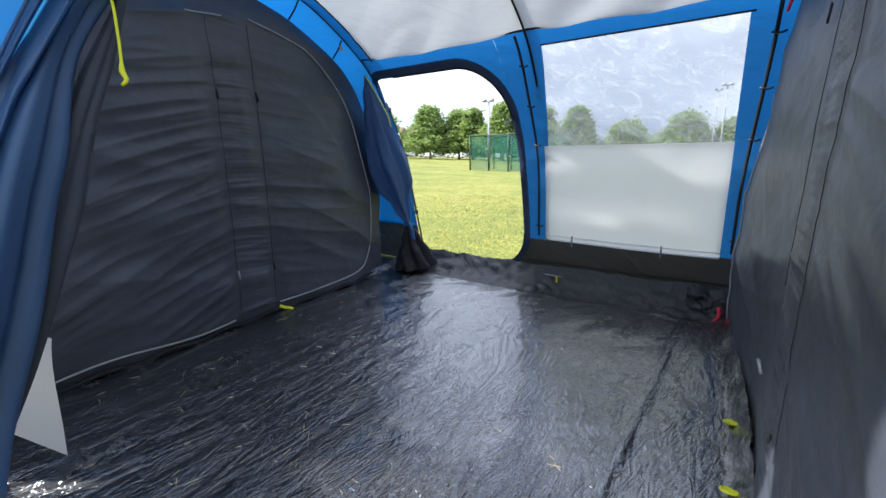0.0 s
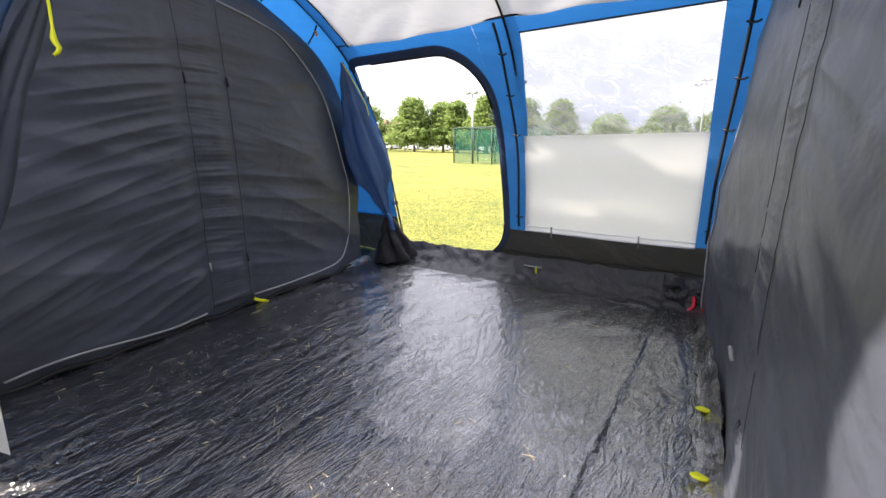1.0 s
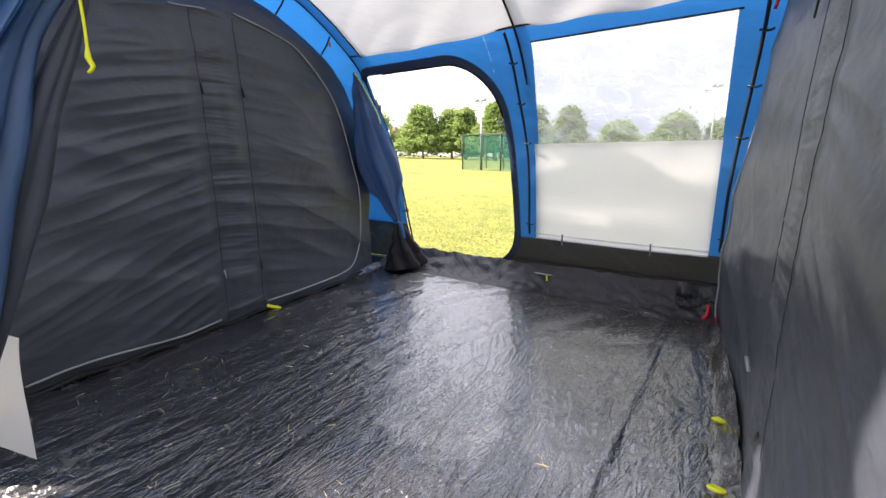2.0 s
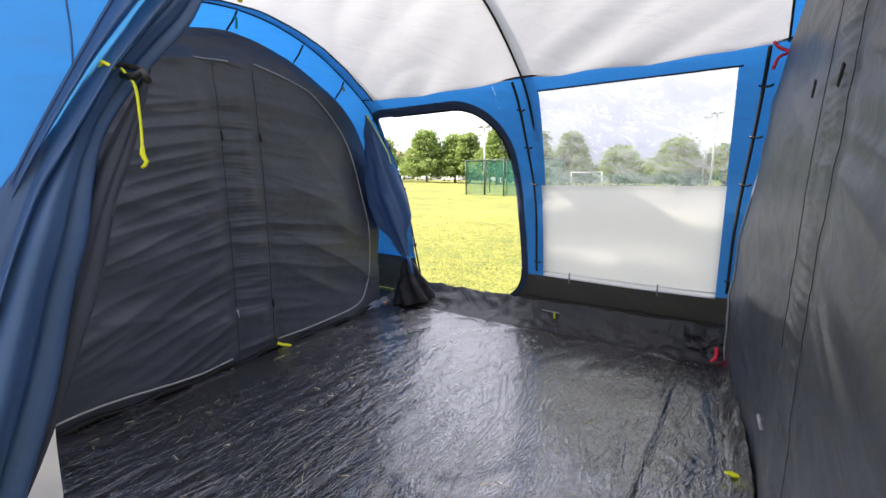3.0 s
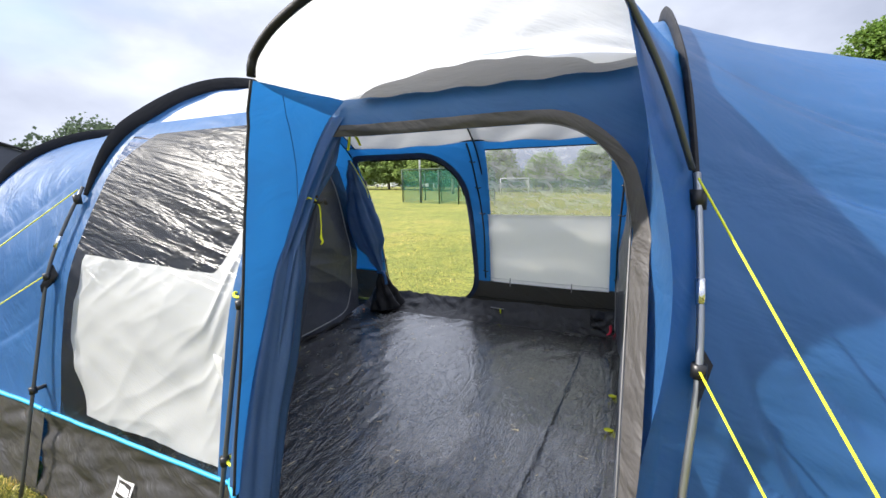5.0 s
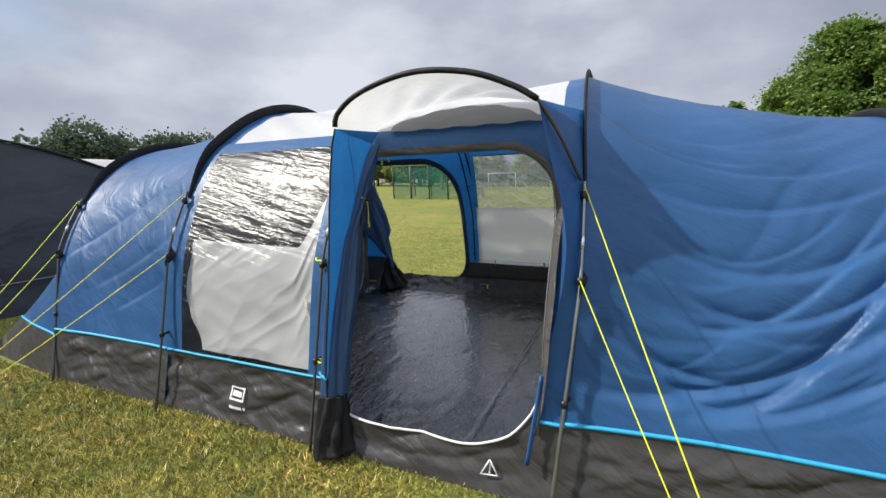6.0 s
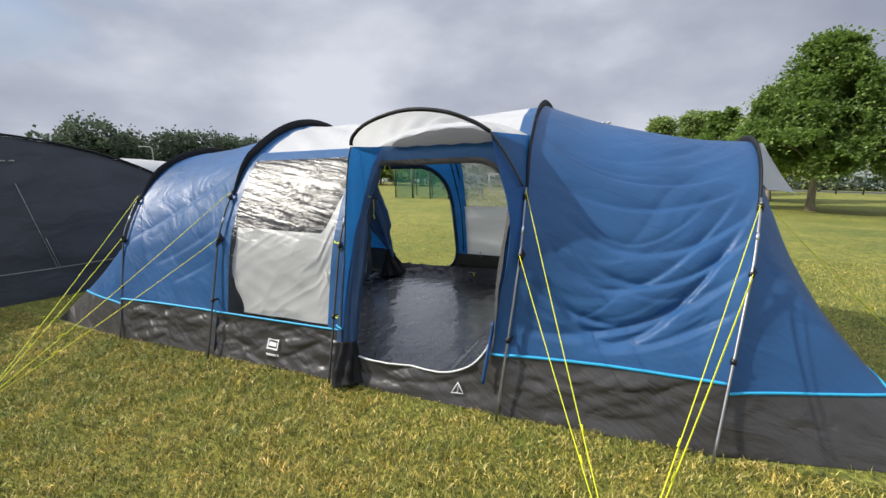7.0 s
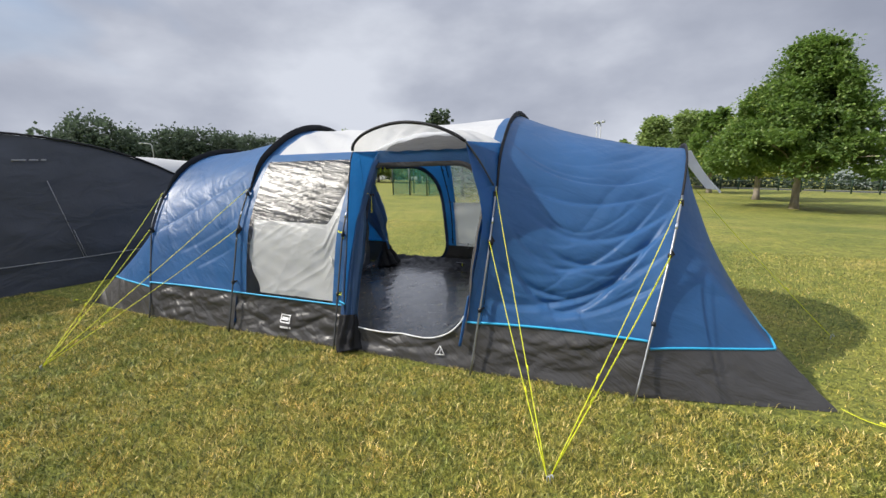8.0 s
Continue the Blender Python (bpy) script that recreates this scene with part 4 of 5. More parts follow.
# ---------------------------------------------------------------- gathered door curtains
def bundle(points, radii, folds, depth, n=40, seed=0.0):
    pts = spline(points, 60)
    R = []
    for k in range(61):
        s = k / 60 * (len(radii) - 1)
        i = min(int(s), len(radii) - 2)
        R.append(lerp(radii[i], radii[i + 1], step(0, 1, s - i)))
    return tube(pts, R, n, 0.75, lambda a, t: 1 + depth * math.sin(folds * a + 2.2 * math.sin(3 * t + seed)) + 0.35 * depth * math.sin((folds * 2 + 1) * a + 7 * t + seed))


def build_curtains():
    roll = part("door_curtain", bundle([(0.125, 0.80, 1.765), (0.112, 0.68, 1.60), (0.10, 0.55, 1.44), (0.11, 0.42, 1.22), (0.115, 0.31, 0.95), (0.115, 0.205, 0.65), (0.12, 0.135, 0.35), (0.13, 0.10, 0.12)],
                                       [0.008, 0.044, 0.036, 0.072, 0.084, 0.076, 0.070, 0.07], 6, 0.16, 72), "blue_lining", tent, "gathered blue door curtain tied back")
    part("curtain_lining", bundle([(0.112, 0.61, 1.47), (0.118, 0.585, 1.40), (0.12, 0.49, 1.20), (0.115, 0.37, 0.93), (0.11, 0.235, 0.63), (0.11, 0.145, 0.33), (0.12, 0.09, 0.05)],
                                  [0.006, 0.022, 0.046, 0.052, 0.042, 0.036, 0.06], 4, 0.14, 40, 1.0), "lining", roll, "charcoal lining of the curtain")
    # the rest of the curtain, drawn from the wing's edge to the gather
    mids = ((0.12, 0.10), (0.35, 0.135), (0.65, 0.205), (0.95, 0.31), (1.22, 0.42), (1.44, 0.55), (1.60, 0.68), (1.765, 0.80))

    def web(a, b):
        z = lerp(0.30, 1.765, b)
        p = Vector((0.128, y_main(z) - 0.006, z + 0.01)).lerp(Vector((0.118, table(mids, z), z)), a)
        return p + Vector((0.022 * math.sin(a * math.pi) + 0.022 * math.sin(11 * a + 2.5 * math.sin(4 * b)) * min(1, 4 * a) + 0.004 * math.sin(23 * a + 6 * b), 0, 0))

    part("curtain_web", grid(web, 40, 60), "blue_lining", roll)
    part("binding", tube([web(0, k / 40) + Vector((0.004, 0, 0)) for k in range(41)], 0.003, 6), "blue_lining", roll)
    part("tie", tube([Vector((0.095 + 0.042 * math.cos(a), 0.56 + 0.045 * math.sin(a), 1.437 + 0.012 * math.cos(a))) for a in [k * math.pi / 8 for k in range(17)]], 0.006, 6), "strap", roll)
    part("tie", tube(spline([(0.150, 0.545, 1.44), (0.160, 0.560, 1.41), (0.162, 0.560, 1.35), (0.160, 0.558, 1.30), (0.160, 0.556, 1.28), (0.164, 0.560, 1.265), (0.158, 0.552, 1.255)], 24), [0.0028] * 19 + [0.0045, 0.0055, 0.005, 0.0045, 0.004, 0.003], 6), "yellow", roll, "hanging yellow cord")
    part("tie", tube([(0.13, 0.52, 1.44), (0.146, 0.518, 1.447), (0.158, 0.532, 1.437)], 0.0035, 6), "yellow", roll)
    part("toggle", tube([(0.14, 0.55, 1.43), (0.165, 0.56, 1.425), (0.18, 0.57, 1.435), (0.185, 0.575, 1.415)], 0.008, 6), "plastic", roll)
    part("tie", tube(spline([(0.125, 0.83, 1.73), (0.13, 0.83, 1.70), (0.125, 0.82, 1.64)], 8), 0.006, 6), "yellow", roll)
    part("tie", tube(spline([(0.127, 0.84, 1.73), (0.15, 0.85, 1.70), (0.165, 0.86, 1.66)], 8), 0.006, 6), "yellow", roll)
    part("curtain_skirt", bundle([(0.13, 0.10, 0.34), (0.14, 0.07, 0.2), (0.15, 0.05, 0.06), (0.16, 0.04, 0.015)], [0.07, 0.08, 0.10, 0.115], 6, 0.2, 40, 2.0), "sleeve", tent, "black hem of the door bunched on the ground")
    # rear door
    roll = part("rear_door_curtain", bundle([(-1.31, 2.75, 1.68), (-1.34, 2.85, 1.45), (-1.355, 2.97, 1.12), (-1.33, 3.05, 0.85), (-1.30, 3.08, 0.67), (-1.275, 3.10, 0.56), (-1.255, 3.11, 0.50), (-1.25, 3.12, 0.46)],
                                            [0.012, 0.055, 0.098, 0.140, 0.165, 0.155, 0.075, 0.028], 6, 0.14, 60, 3.0), "blue_lining", tent, "rolled blue rear door curtain tied at the foot")
    part("curtain_skirt", bundle([(-1.25, 3.12, 0.46), (-1.24, 3.13, 0.37), (-1.22, 3.15, 0.22), (-1.20, 3.15, 0.04)], [0.03, 0.08, 0.13, 0.17], 6, 0.22, 40, 4.0), "sleeve", tent, "black lower hem of the rear door, bunched")
    part("tie", tube([Vector((-1.25 + 0.04 * math.cos(a), 3.12 + 0.036 * math.sin(a), 0.45)) for a in [k * math.pi / 8 for k in range(17)]], 0.008, 6), "blue", roll)
    part("tie", tube(spline([(-1.24, 3.085, 0.46), (-1.20, 3.07, 0.47), (-1.17, 3.07, 0.42), (-1.15, 3.07, 0.33)], 12), 0.016, 6, 0.4), "blue", roll, "blue tie-back tape")
    part("tie", tube(spline([(-1.26, 2.70, 1.67), (-1.24, 2.76, 1.58), (-1.22, 2.88, 1.40), (-1.22, 2.92, 1.30)], 12), 0.004, 6), "yellow", roll)


build_curtains()


# ---------------------------------------------------------------- inner tents and floor
def z_under(y, inset):
    """Height of the main arch over y, less an inset."""
    for k in range(120):
        a, b = ARCH[1][k], ARCH[1][k + 1]
        if a.y <= y <= b.y:
            return lerp(a.z, b.z, (y - a.y) / max(b.y - a.y, 1e-6)) - inset
    return 0.0


def build_inner(name, xf, side, y0, y1, seams, label, ease=1.0, back=0.0):
    """A charcoal bedroom front hung under an arch. side: which way its face looks."""
    ob = thing(name, (xf(1.7), 1.7, 0.0), label, "inner tent", "inner tents")

    def at(y, t):
        top = max(z_under(min(max(y - back * step(1.4, 0.9, y), 0.07), 3.47), 0.10 + 0.05 * abs(y - YC)), 0.03)
        z = lerp(0.012, top, t)
        x = xf(y) + side * (0.020 * math.sin(t * math.pi)) - side * 0.05 * t * t
        s0, s1 = seams
        if s0 < y < s1:
            m = math.sin((y - s0) / (s1 - s0) * math.pi)
            puff = math.sin(z * 118 + 2.2 * (y - s0) / (s1 - s0) + 9 * noise.noise(Vector((y * 1.5, z * 3.0, 0))))
            x += side * 0.0080 * m ** 0.5 * (1 - abs(puff) ** 0.7) * (0.55 + 0.9 * abs(noise.noise(Vector((y * 3, z * 5, 6)))))
        w = noise.noise(Vector((y * 0.9, z * 3.6 + y * 1.1 * side, 7.0)))
        calm = 0.12 + 0.88 * step(0.0, 0.45, max(s0 - y, y - s1, 0.0))
        x += side * ease * calm * (0.020 * (1 - 2 * abs(noise.noise(Vector((y * 0.8 + 3, z * 3.2 + y * 1.3 * side, 4.0)))) ** 0.8) + 0.018 * w + 0.008 * noise.noise(Vector((y * 1.6, z * 6 + y * 3 * side, 9.0))))
        lean = 0.34 * (y - s0) if y < s0 else (-0.20 * (y - s1) if y > s1 else 0.0)
        q = z - lean * (1.2 - 0.5 * z)
        d = min(abs(y - s0), abs(y - s1))
        near = (0.32 + 0.9 * math.exp(-d / 0.6) * step(0.0, 0.10, d)) * (1.0 if y < s1 else 0.45)
        slung = 1 - 2 * abs(noise.noise(Vector((y * 0.9, q * 6.5, 21.0)))) ** 0.75
        thin = 1 - 2 * abs(noise.noise(Vector((y * 1.5, q * 13, 27.0)))) ** 0.75
        x += side * near * (0.0200 * slung + 0.0095 * thin) * (1.0 if side > 0 else 0.45) * step(0.02, 0.12, z)
        return Vector((x, y, z))

    part("front_panel", grid(lambda a, b: at(lerp(y0, y1, a), b), 150, 260), "inner", ob)

    def on(y, z, d=0.008):
        top = max(z_under(y - back * step(1.4, 0.9, y), 0.10 + 0.05 * abs(y - YC)), 0.05)
        p = at(y, min(max((z - 0.012) / (top - 0.012), 0), 1))
        return p + Vector((side * d, 0, 0))

    return ob, on


LEFT_INNER, on_left = build_inner("inner_tent", lambda y: lerp(-1.44, -1.53, step(2.5, 3.15, y)), 1, 0.25, 3.02, (1.58, 1.84), "charcoal cloth bedroom front with zipped door, closed")
RIGHT_INNER, on_right = build_inner("inner_tent", lambda y: lerp(1.315, 1.225, step(1.9, 3.3, y)), -1, 0.36, 3.28, (1.36, 1.66), "charcoal cloth bedroom front with pleated seam, closed", 0.6, 0.15)


def build_inner_details():
    arc = spline([on_left(y, z) for y, z in ((1.86, 0.085), (2.2, 0.085), (2.63, 0.11), (2.80, 0.22), (2.86, 0.42), (2.86, 0.72), (2.83, 0.98), (2.66, 1.46), (2.38, 1.77), (2.16, 1.87), (1.90, 1.93))], 80)
    part("zip", tube(arc, 0.006, 6), "zip", LEFT_INNER, "grey door zip in a wide arc")
    part("zip", tube([on_left(lerp(0.6, 1.52, k / 20), 0.075 + 0.02 * math.sin(k * 0.3)) for k in range(21)], 0.006, 6), "zip", LEFT_INNER)
    part("zip", tube([on_left(lerp(1.52, 1.72, k / 6), 1.90 + 0.012 * k / 6) for k in range(7)], 0.005, 6), "zip", LEFT_INNER)
    for y in (1.58, 1.84):
        part("seam", tube([on_left(y + 0.03 * (z - 0.3), z, 0.004) for z in [lerp(0.05, 1.9, k / 40) for k in range(41)]], 0.0016, 5), "stitch", LEFT_INNER)
        for z in (0.36, 1.47):
            p = on_left(y + 0.03 * (z - 0.3), z, 0.012)
            part("tab", tube([p + Vector((0, 0, 0.025)), p + Vector((0.006, 0, 0)), p + Vector((0, 0.004, -0.03))], 0.006, 6), "zip" if y < 1.7 and z < 1 else "strap", LEFT_INNER)
    part("edge_hem", tube([on_left(lerp(0.4, 2.98, k / 50), 0.03 + 0.01 * math.sin(k), 0.012) for k in range(51)], 0.014, 6), "sleeve", LEFT_INNER)
    p = on_left(1.875, 0.04, 0.02)
    part("toggle", tube([p + Vector((0, -0.03, 0.02)), p + Vector((0.02, 0, 0.0)), p + Vector((0.03, 0.03, -0.01)), p + Vector((0.05, 0.04, -0.02))], 0.011, 6), "yellow", LEFT_INNER, "yellow peg loop")
    p = on_left(2.99, 0.035, 0.02)
    part("toggle", tube([p, p + Vector((0.03, 0.01, -0.01)), p + Vector((0.05, 0.03, -0.012))], 0.010, 6), "orange", LEFT_INNER, "orange peg loop")
    for y, z, mat in ((2.60, 1.80, "orange"), (2.24, 1.98, "strap"), (1.77, 2.08, "green")):
        p = Vector((-1.385, y, z_under(y, 0.0) - 0.008))
        q = on_left(y - 0.02, 2.2, 0.006)
        strap = part("hanger", tube([p, p.lerp(q, 0.5) + Vector((0.012, 0, 0)), q], 0.006, 6, 0.4), "strap", LEFT_INNER, "short black hanging strap")
        if mat != "strap":
            r = p.lerp(q, 0.3) + Vector((0.012, 0, 0))
            part("tail", tube(spline([r, r + Vector((0.02, -0.006, -0.03)), r + Vector((0.018, -0.010, -0.075 if mat == "green" else -0.04))], 8), 0.008, 6, 0.4), mat, strap, "coloured webbing tail")
    # right-hand bedroom
    part("zip", tube([on_right(3.10 - 0.12 * step(0.9, 1.9, z), z) for z in [lerp(0.06, 1.60, k / 40) for k in range(41)]], 0.005, 6), "zip", RIGHT_INNER)
    for y in (1.36, 1.66):
        part("seam", tube([on_right(y + 0.02 * (z - 0.6), z, 0.003) for z in [lerp(0.35 if y < 1.5 else 0.72, 1.85, k / 60) for k in range(61)]], 0.0010, 5), "stitch", RIGHT_INNER)
    for y, z in ((1.76, 1.44), (1.42, 1.42), (1.38, 0.40)):
        p = on_right(y, z, 0.012)
        part("tab", box(p.x, p.y, p.z, 0.004, 0.013, 0.055, 0.0015, Matrix.Rotation(0.75, 4, "X") @ Matrix.Rotation(0.12, 4, "Z")), "strap", RIGHT_INNER, "black webbing tab")
    p = on_right(1.82, 0.40, 0.012)
    part("tab", tube([p + Vector((0, 0.03, -0.02)), p + Vector((-0.01, 0, 0.01)), p + Vector((0, -0.02, -0.03))], 0.007, 6), "zip", RIGHT_INNER)
    part("edge_hem", tube([on_right(lerp(0.7, 2.6, k / 60), 0.035 + 0.012 * math.sin(k * 0.9), 0.012 + 0.006 * math.sin(k * 0.7) + 0.006 * math.sin(k * 1.9)) for k in range(61)], 0.0045, 6), "zip", RIGHT_INNER, "crumpled pale zip at the floor")
    for y in (2.0, 1.60):
        p = on_right(y, 0.05, 0.02)
        knot = [p + Vector((-0.004 - 0.062 * abs(math.sin(1.57 * k / 2)) + 0.006 * math.sin(5 * k), 0.016 * math.cos(2.4 * k), -0.012 + 0.014 * math.sin(1.9 * k) ** 2)) for k in range(13)]
        part("toggle", tube(spline(knot, 60), 0.0065, 6), "yellow", RIGHT_INNER, "bright yellow peg loop")
    p = Vector((1.17, 3.15, 0.05))
    part("toggle", tube(spline([p + Vector((0, 0.05, 0.05)), p, p + Vector((-0.03, -0.02, -0.03)), p + Vector((0.02, -0.03, -0.02))], 10), 0.012, 6), "red", RIGHT_INNER, "red peg loop")
    p = Vector((1.275, 2.74, 1.76))
    part("toggle", tube(spline([p + Vector((-0.02, 0, 0.03)), p, p + Vector((0.04, -0.02, -0.03)), p + Vector((0.0, -0.04, -0.05)), p + Vector((-0.015, -0.05, -0.10))], 12), 0.007, 6), "red", RIGHT_INNER, "red hanging cord")


build_inner_details()


def build_floor():
    ob = thing("groundsheet", (0, 1.7, 0.0), "shiny wrinkled black polythene groundsheet with straw bits", "groundsheet")

    def at(a, b):
        x, y = lerp(-1.50, 1.345, a), lerp(0.135, 3.385, b)
        z = 0.020 + 0.010 * noise.noise(Vector((x * 1.3 + y * 0.6, y * 0.9, 0))) + 0.007 * abs(noise.noise(Vector((x * 5 - y * 2.4, y * 2.0 + x, 4))))
        z += 0.012 * math.exp(-((x - 0.93 - 0.05 * (y - 2)) / 0.016) ** 2) * step(3.1, 2.8, y) if y < 3.1 else 0
        ramp = min(max((y - 3.06 - 0.03 * noise.noise(Vector((x * 2.5, 1, 1)))) / 0.325, 0), 1)
        z += 0.15 * ramp ** 2.3 + (0.030 * (abs(noise.noise(Vector((x * 5 + y * 3, y * 9, 2)))) - 0.2) + 0.014 * noise.noise(Vector((x * 14, y * 16 + x * 4, 5)))) * step(3.0, 3.2, y)
        z += 0.05 * step(0.2, 0.135, y)
        z += 0.03 * step(1.27, 1.345, x) + 0.04 * step(-1.42, -1.50, x)
        return Vector((x, y, max(z, 0.014)))

    cut = (3.09 - 0.135) / 3.25
    part("sheet", grid(lambda a, b: at(a, b * cut), 190, 200), "sheet", ob)
    part("sheet_edge", grid(lambda a, b: at(a, lerp(cut, 1, b)), 190, 24), "edge", ob, "crumpled black upturned edge of the groundsheet")

    def upturn(a, b):
        """The crinkled edge that is folded up along the bedroom front."""
        y = lerp(0.62, 3.05, a)
        x = lerp(1.315, 1.225, step(1.9, 3.3, y)) - lerp(0.085, 0.014, b)
        crumple = noise.noise(Vector((y * 9, b * 2.5, 1.0))) + 0.6 * noise.noise(Vector((y * 22, b * 5.0, 4.0)))
        return Vector((x + 0.012 * crumple * (1 - 0.5 * b), y + 0.01 * crumple, 0.024 + (0.075 + 0.03 * noise.noise(Vector((y * 5, 0, 8)))) * b ** 1.4 + 0.008 * crumple))

    part("sheet_edge", grid(upturn, 260, 10), "sheet", ob, "shiny crinkled edge folded up against the bedroom")
    under = lambda a, b: Vector((lerp(-2.62, -1.47, a), lerp(0.2, 3.36, b), 0.016 + 0.006 * noise.noise(Vector((a * 5, b * 9, 2)))))
    part("bedroom_floor", grid(under, 12, 30), "edge", ob, "dark floor of the closed bedroom")

    def pouch(a, b):
        """A flat crumpled pocket that stands up against the rear corner."""
        x, z = lerp(0.98, 1.235, a), lerp(0.02, 0.185, b)
        body = min(1.0, 6 * a, 6 * (1 - a)) * min(1.0, 5 * (1 - b), 3 * b + 0.3)
        fold = 0.030 * noise.noise(Vector((a * 4, b * 5, 3))) + 0.02 * abs(noise.noise(Vector((a * 9, b * 7, 7))))
        return Vector((x, 3.22 + 0.10 * b - 0.045 * body + fold, z + 0.012 * math.sin(9 * a)))

    part("pouch", grid(pouch, 40, 30), "edge", ob, "crumpled black cable-entry pouch")
    rng = random.Random(5)
    verts, faces = [], []
    for k in range(170):
        x, y = rng.uniform(-1.3, 1.2), rng.uniform(0.3, 3.0)
        a, l = rng.uniform(0, math.pi), rng.uniform(0.006, 0.024)
        d, w = Vector((math.cos(a), math.sin(a), 0)) * l, Vector((-math.sin(a), math.cos(a), 0)) * 0.0012
        p = at((x + 1.5) / 2.845, (y - 0.135) / 3.25) + Vector((0, 0, 0.004))
        i = len(verts)
        verts += [p - d - w, p + d - w * 0.4, p + d + w * 0.4 + Vector((0, 0, 0.004)), p - d + w]
        faces.append((i, i + 1, i + 2, i + 3))
    tagged(part("straw", (verts, faces), "straw", ob, smooth=False), kind="stuff")


M["edge"] = cloth("black crumpled sheet edge", (0.030, 0.030, 0.033), (0, 0, 0), 0, 0.45, 0.9, gloss=0.35)
M["straw"] = Mat("dry straw", (0.42, 0.36, 0.22), 0.8).m
build_floor()


# ---------------------------------------------------------------- guy lines
def guy(starts, peg, label):
    """Guy lines that share one peg."""
    ob = thing("guy_rope", (peg[0], peg[1], 0), label, "guy rope", "guy ropes")
    for s in starts:
        a, b = Vector(s), Vector((peg[0], peg[1], ground_z(peg[0], peg[1]) + 0.03))
        line = [a.lerp(b, k / 10) + Vector((0, 0, -0.02 * math.sin(k / 10 * math.pi))) for k in range(11)]
        part("cord", tube(line, 0.0028, 6), "yellow", ob)
        q = a.lerp(b, 0.72)
        part("slider", tube([q - (b - a).normalized() * 0.02, q + (b - a).normalized() * 0.02], 0.007, 6, 0.6), "yellow", ob)
    p = Vector((peg[0], peg[1], 0))
    part("peg", tube([p + Vector((0, 0, -0.05)), p + Vector((0, 0, 0.04)), p + Vector((0.012, -0.008, 0.05)), p + Vector((0.02, -0.014, 0.035))], 0.004, 6), "galv", ob, "steel peg")
    return ob


def gp(i, z, d=0.05):
    return outward(i, u_at(i, z), d)


guy([gp(3, 1.47), gp(3, 1.06)], (2.15, -0.98), "yellow guy lines from the door pole to one peg")
guy([gp(4, 1.36), gp(4, 0.98), gp(4, 0.96)], (2.165, -0.965), "yellow guy lines from the end pole to one peg")
guy([gp(1, 1.47), gp(1, 1.06)], (-2.22, -1.23), "yellow guy lines from the window pole to one peg")
guy([gp(0, 1.42), gp(0, 1.0)], (-2.235, -1.215), "yellow guy lines from the far end pole to one peg")
guy([(3.87, 0.36, 0.03)], (4.10, 0.19), "short yellow corner loop pegged to the grass")
guy([(-4.15, 0.16, 0.03)], (-4.38, 0.05), "short yellow corner loop pegged to the grass")
guy([(3.10, 2.2, 1.45)], (4.32, 1.80), "thin guy line behind the end panel")


# ---------------------------------------------------------------- prints on the mud wall
def build_prints():
    def bar(x, z, w, h, name="print"):
        return sheet(front, x - w / 2, x + w / 2, z - h / 2, z + h / 2, 6, 2, 0.016)
    lab = part("brand_label", joined(bar(-0.66, 0.235, 0.13, 0.012), bar(-0.66, 0.165, 0.13, 0.012), bar(-0.72, 0.20, 0.012, 0.06), bar(-0.60, 0.20, 0.012, 0.06), bar(-0.66, 0.20, 0.09, 0.03)), "print", tent, "white printed label bars")
    part("brand_label", joined(bar(-0.66, 0.118, 0.11, 0.020), bar(-0.585, 0.118, 0.015, 0.022)), "print", tent)
    # warning triangle with its exclamation mark
    x, z, r = 1.066, 0.12, 0.042
    pts = [front(x, z + r * 1.1, 0.02), front(x + r, z - r * 0.6, 0.02), front(x - r, z - r * 0.6, 0.02)]
    tri = tube([pts[0], pts[0].lerp(pts[1], 0.5), pts[1], pts[1].lerp(pts[2], 0.5), pts[2], pts[2].lerp(pts[0], 0.5), pts[0]], 0.0045, 6)
    part("warning_sign", joined(tri, bar(x, z + 0.005, 0.007, 0.032), bar(x, z - 0.017, 0.008, 0.007)), "print", tent, "white warning triangle print")


build_prints()


def build_pole_ties():
    """Yellow cords knotted round the middle pole beside the door."""
    for p in ((-0.045, 0.335, 1.09), (0.035, 0.165, 0.52)):
        q = Vector(p)
        loop = [q + Vector((0.03 * math.cos(a), 0.018 * math.sin(a) - 0.02, 0.006 * math.cos(2 * a))) for a in [k * math.pi / 6 for k in range(13)]]
        part("pole_tie", joined(tube(loop, 0.006, 6), tube([q + Vector((0.02, -0.04, 0)), q + Vector((0.04, -0.045, -0.03)), q + Vector((0.035, -0.04, -0.07))], 0.005, 6)), "yellow", tent, "yellow cord knotted on the pole")


build_pole_ties()


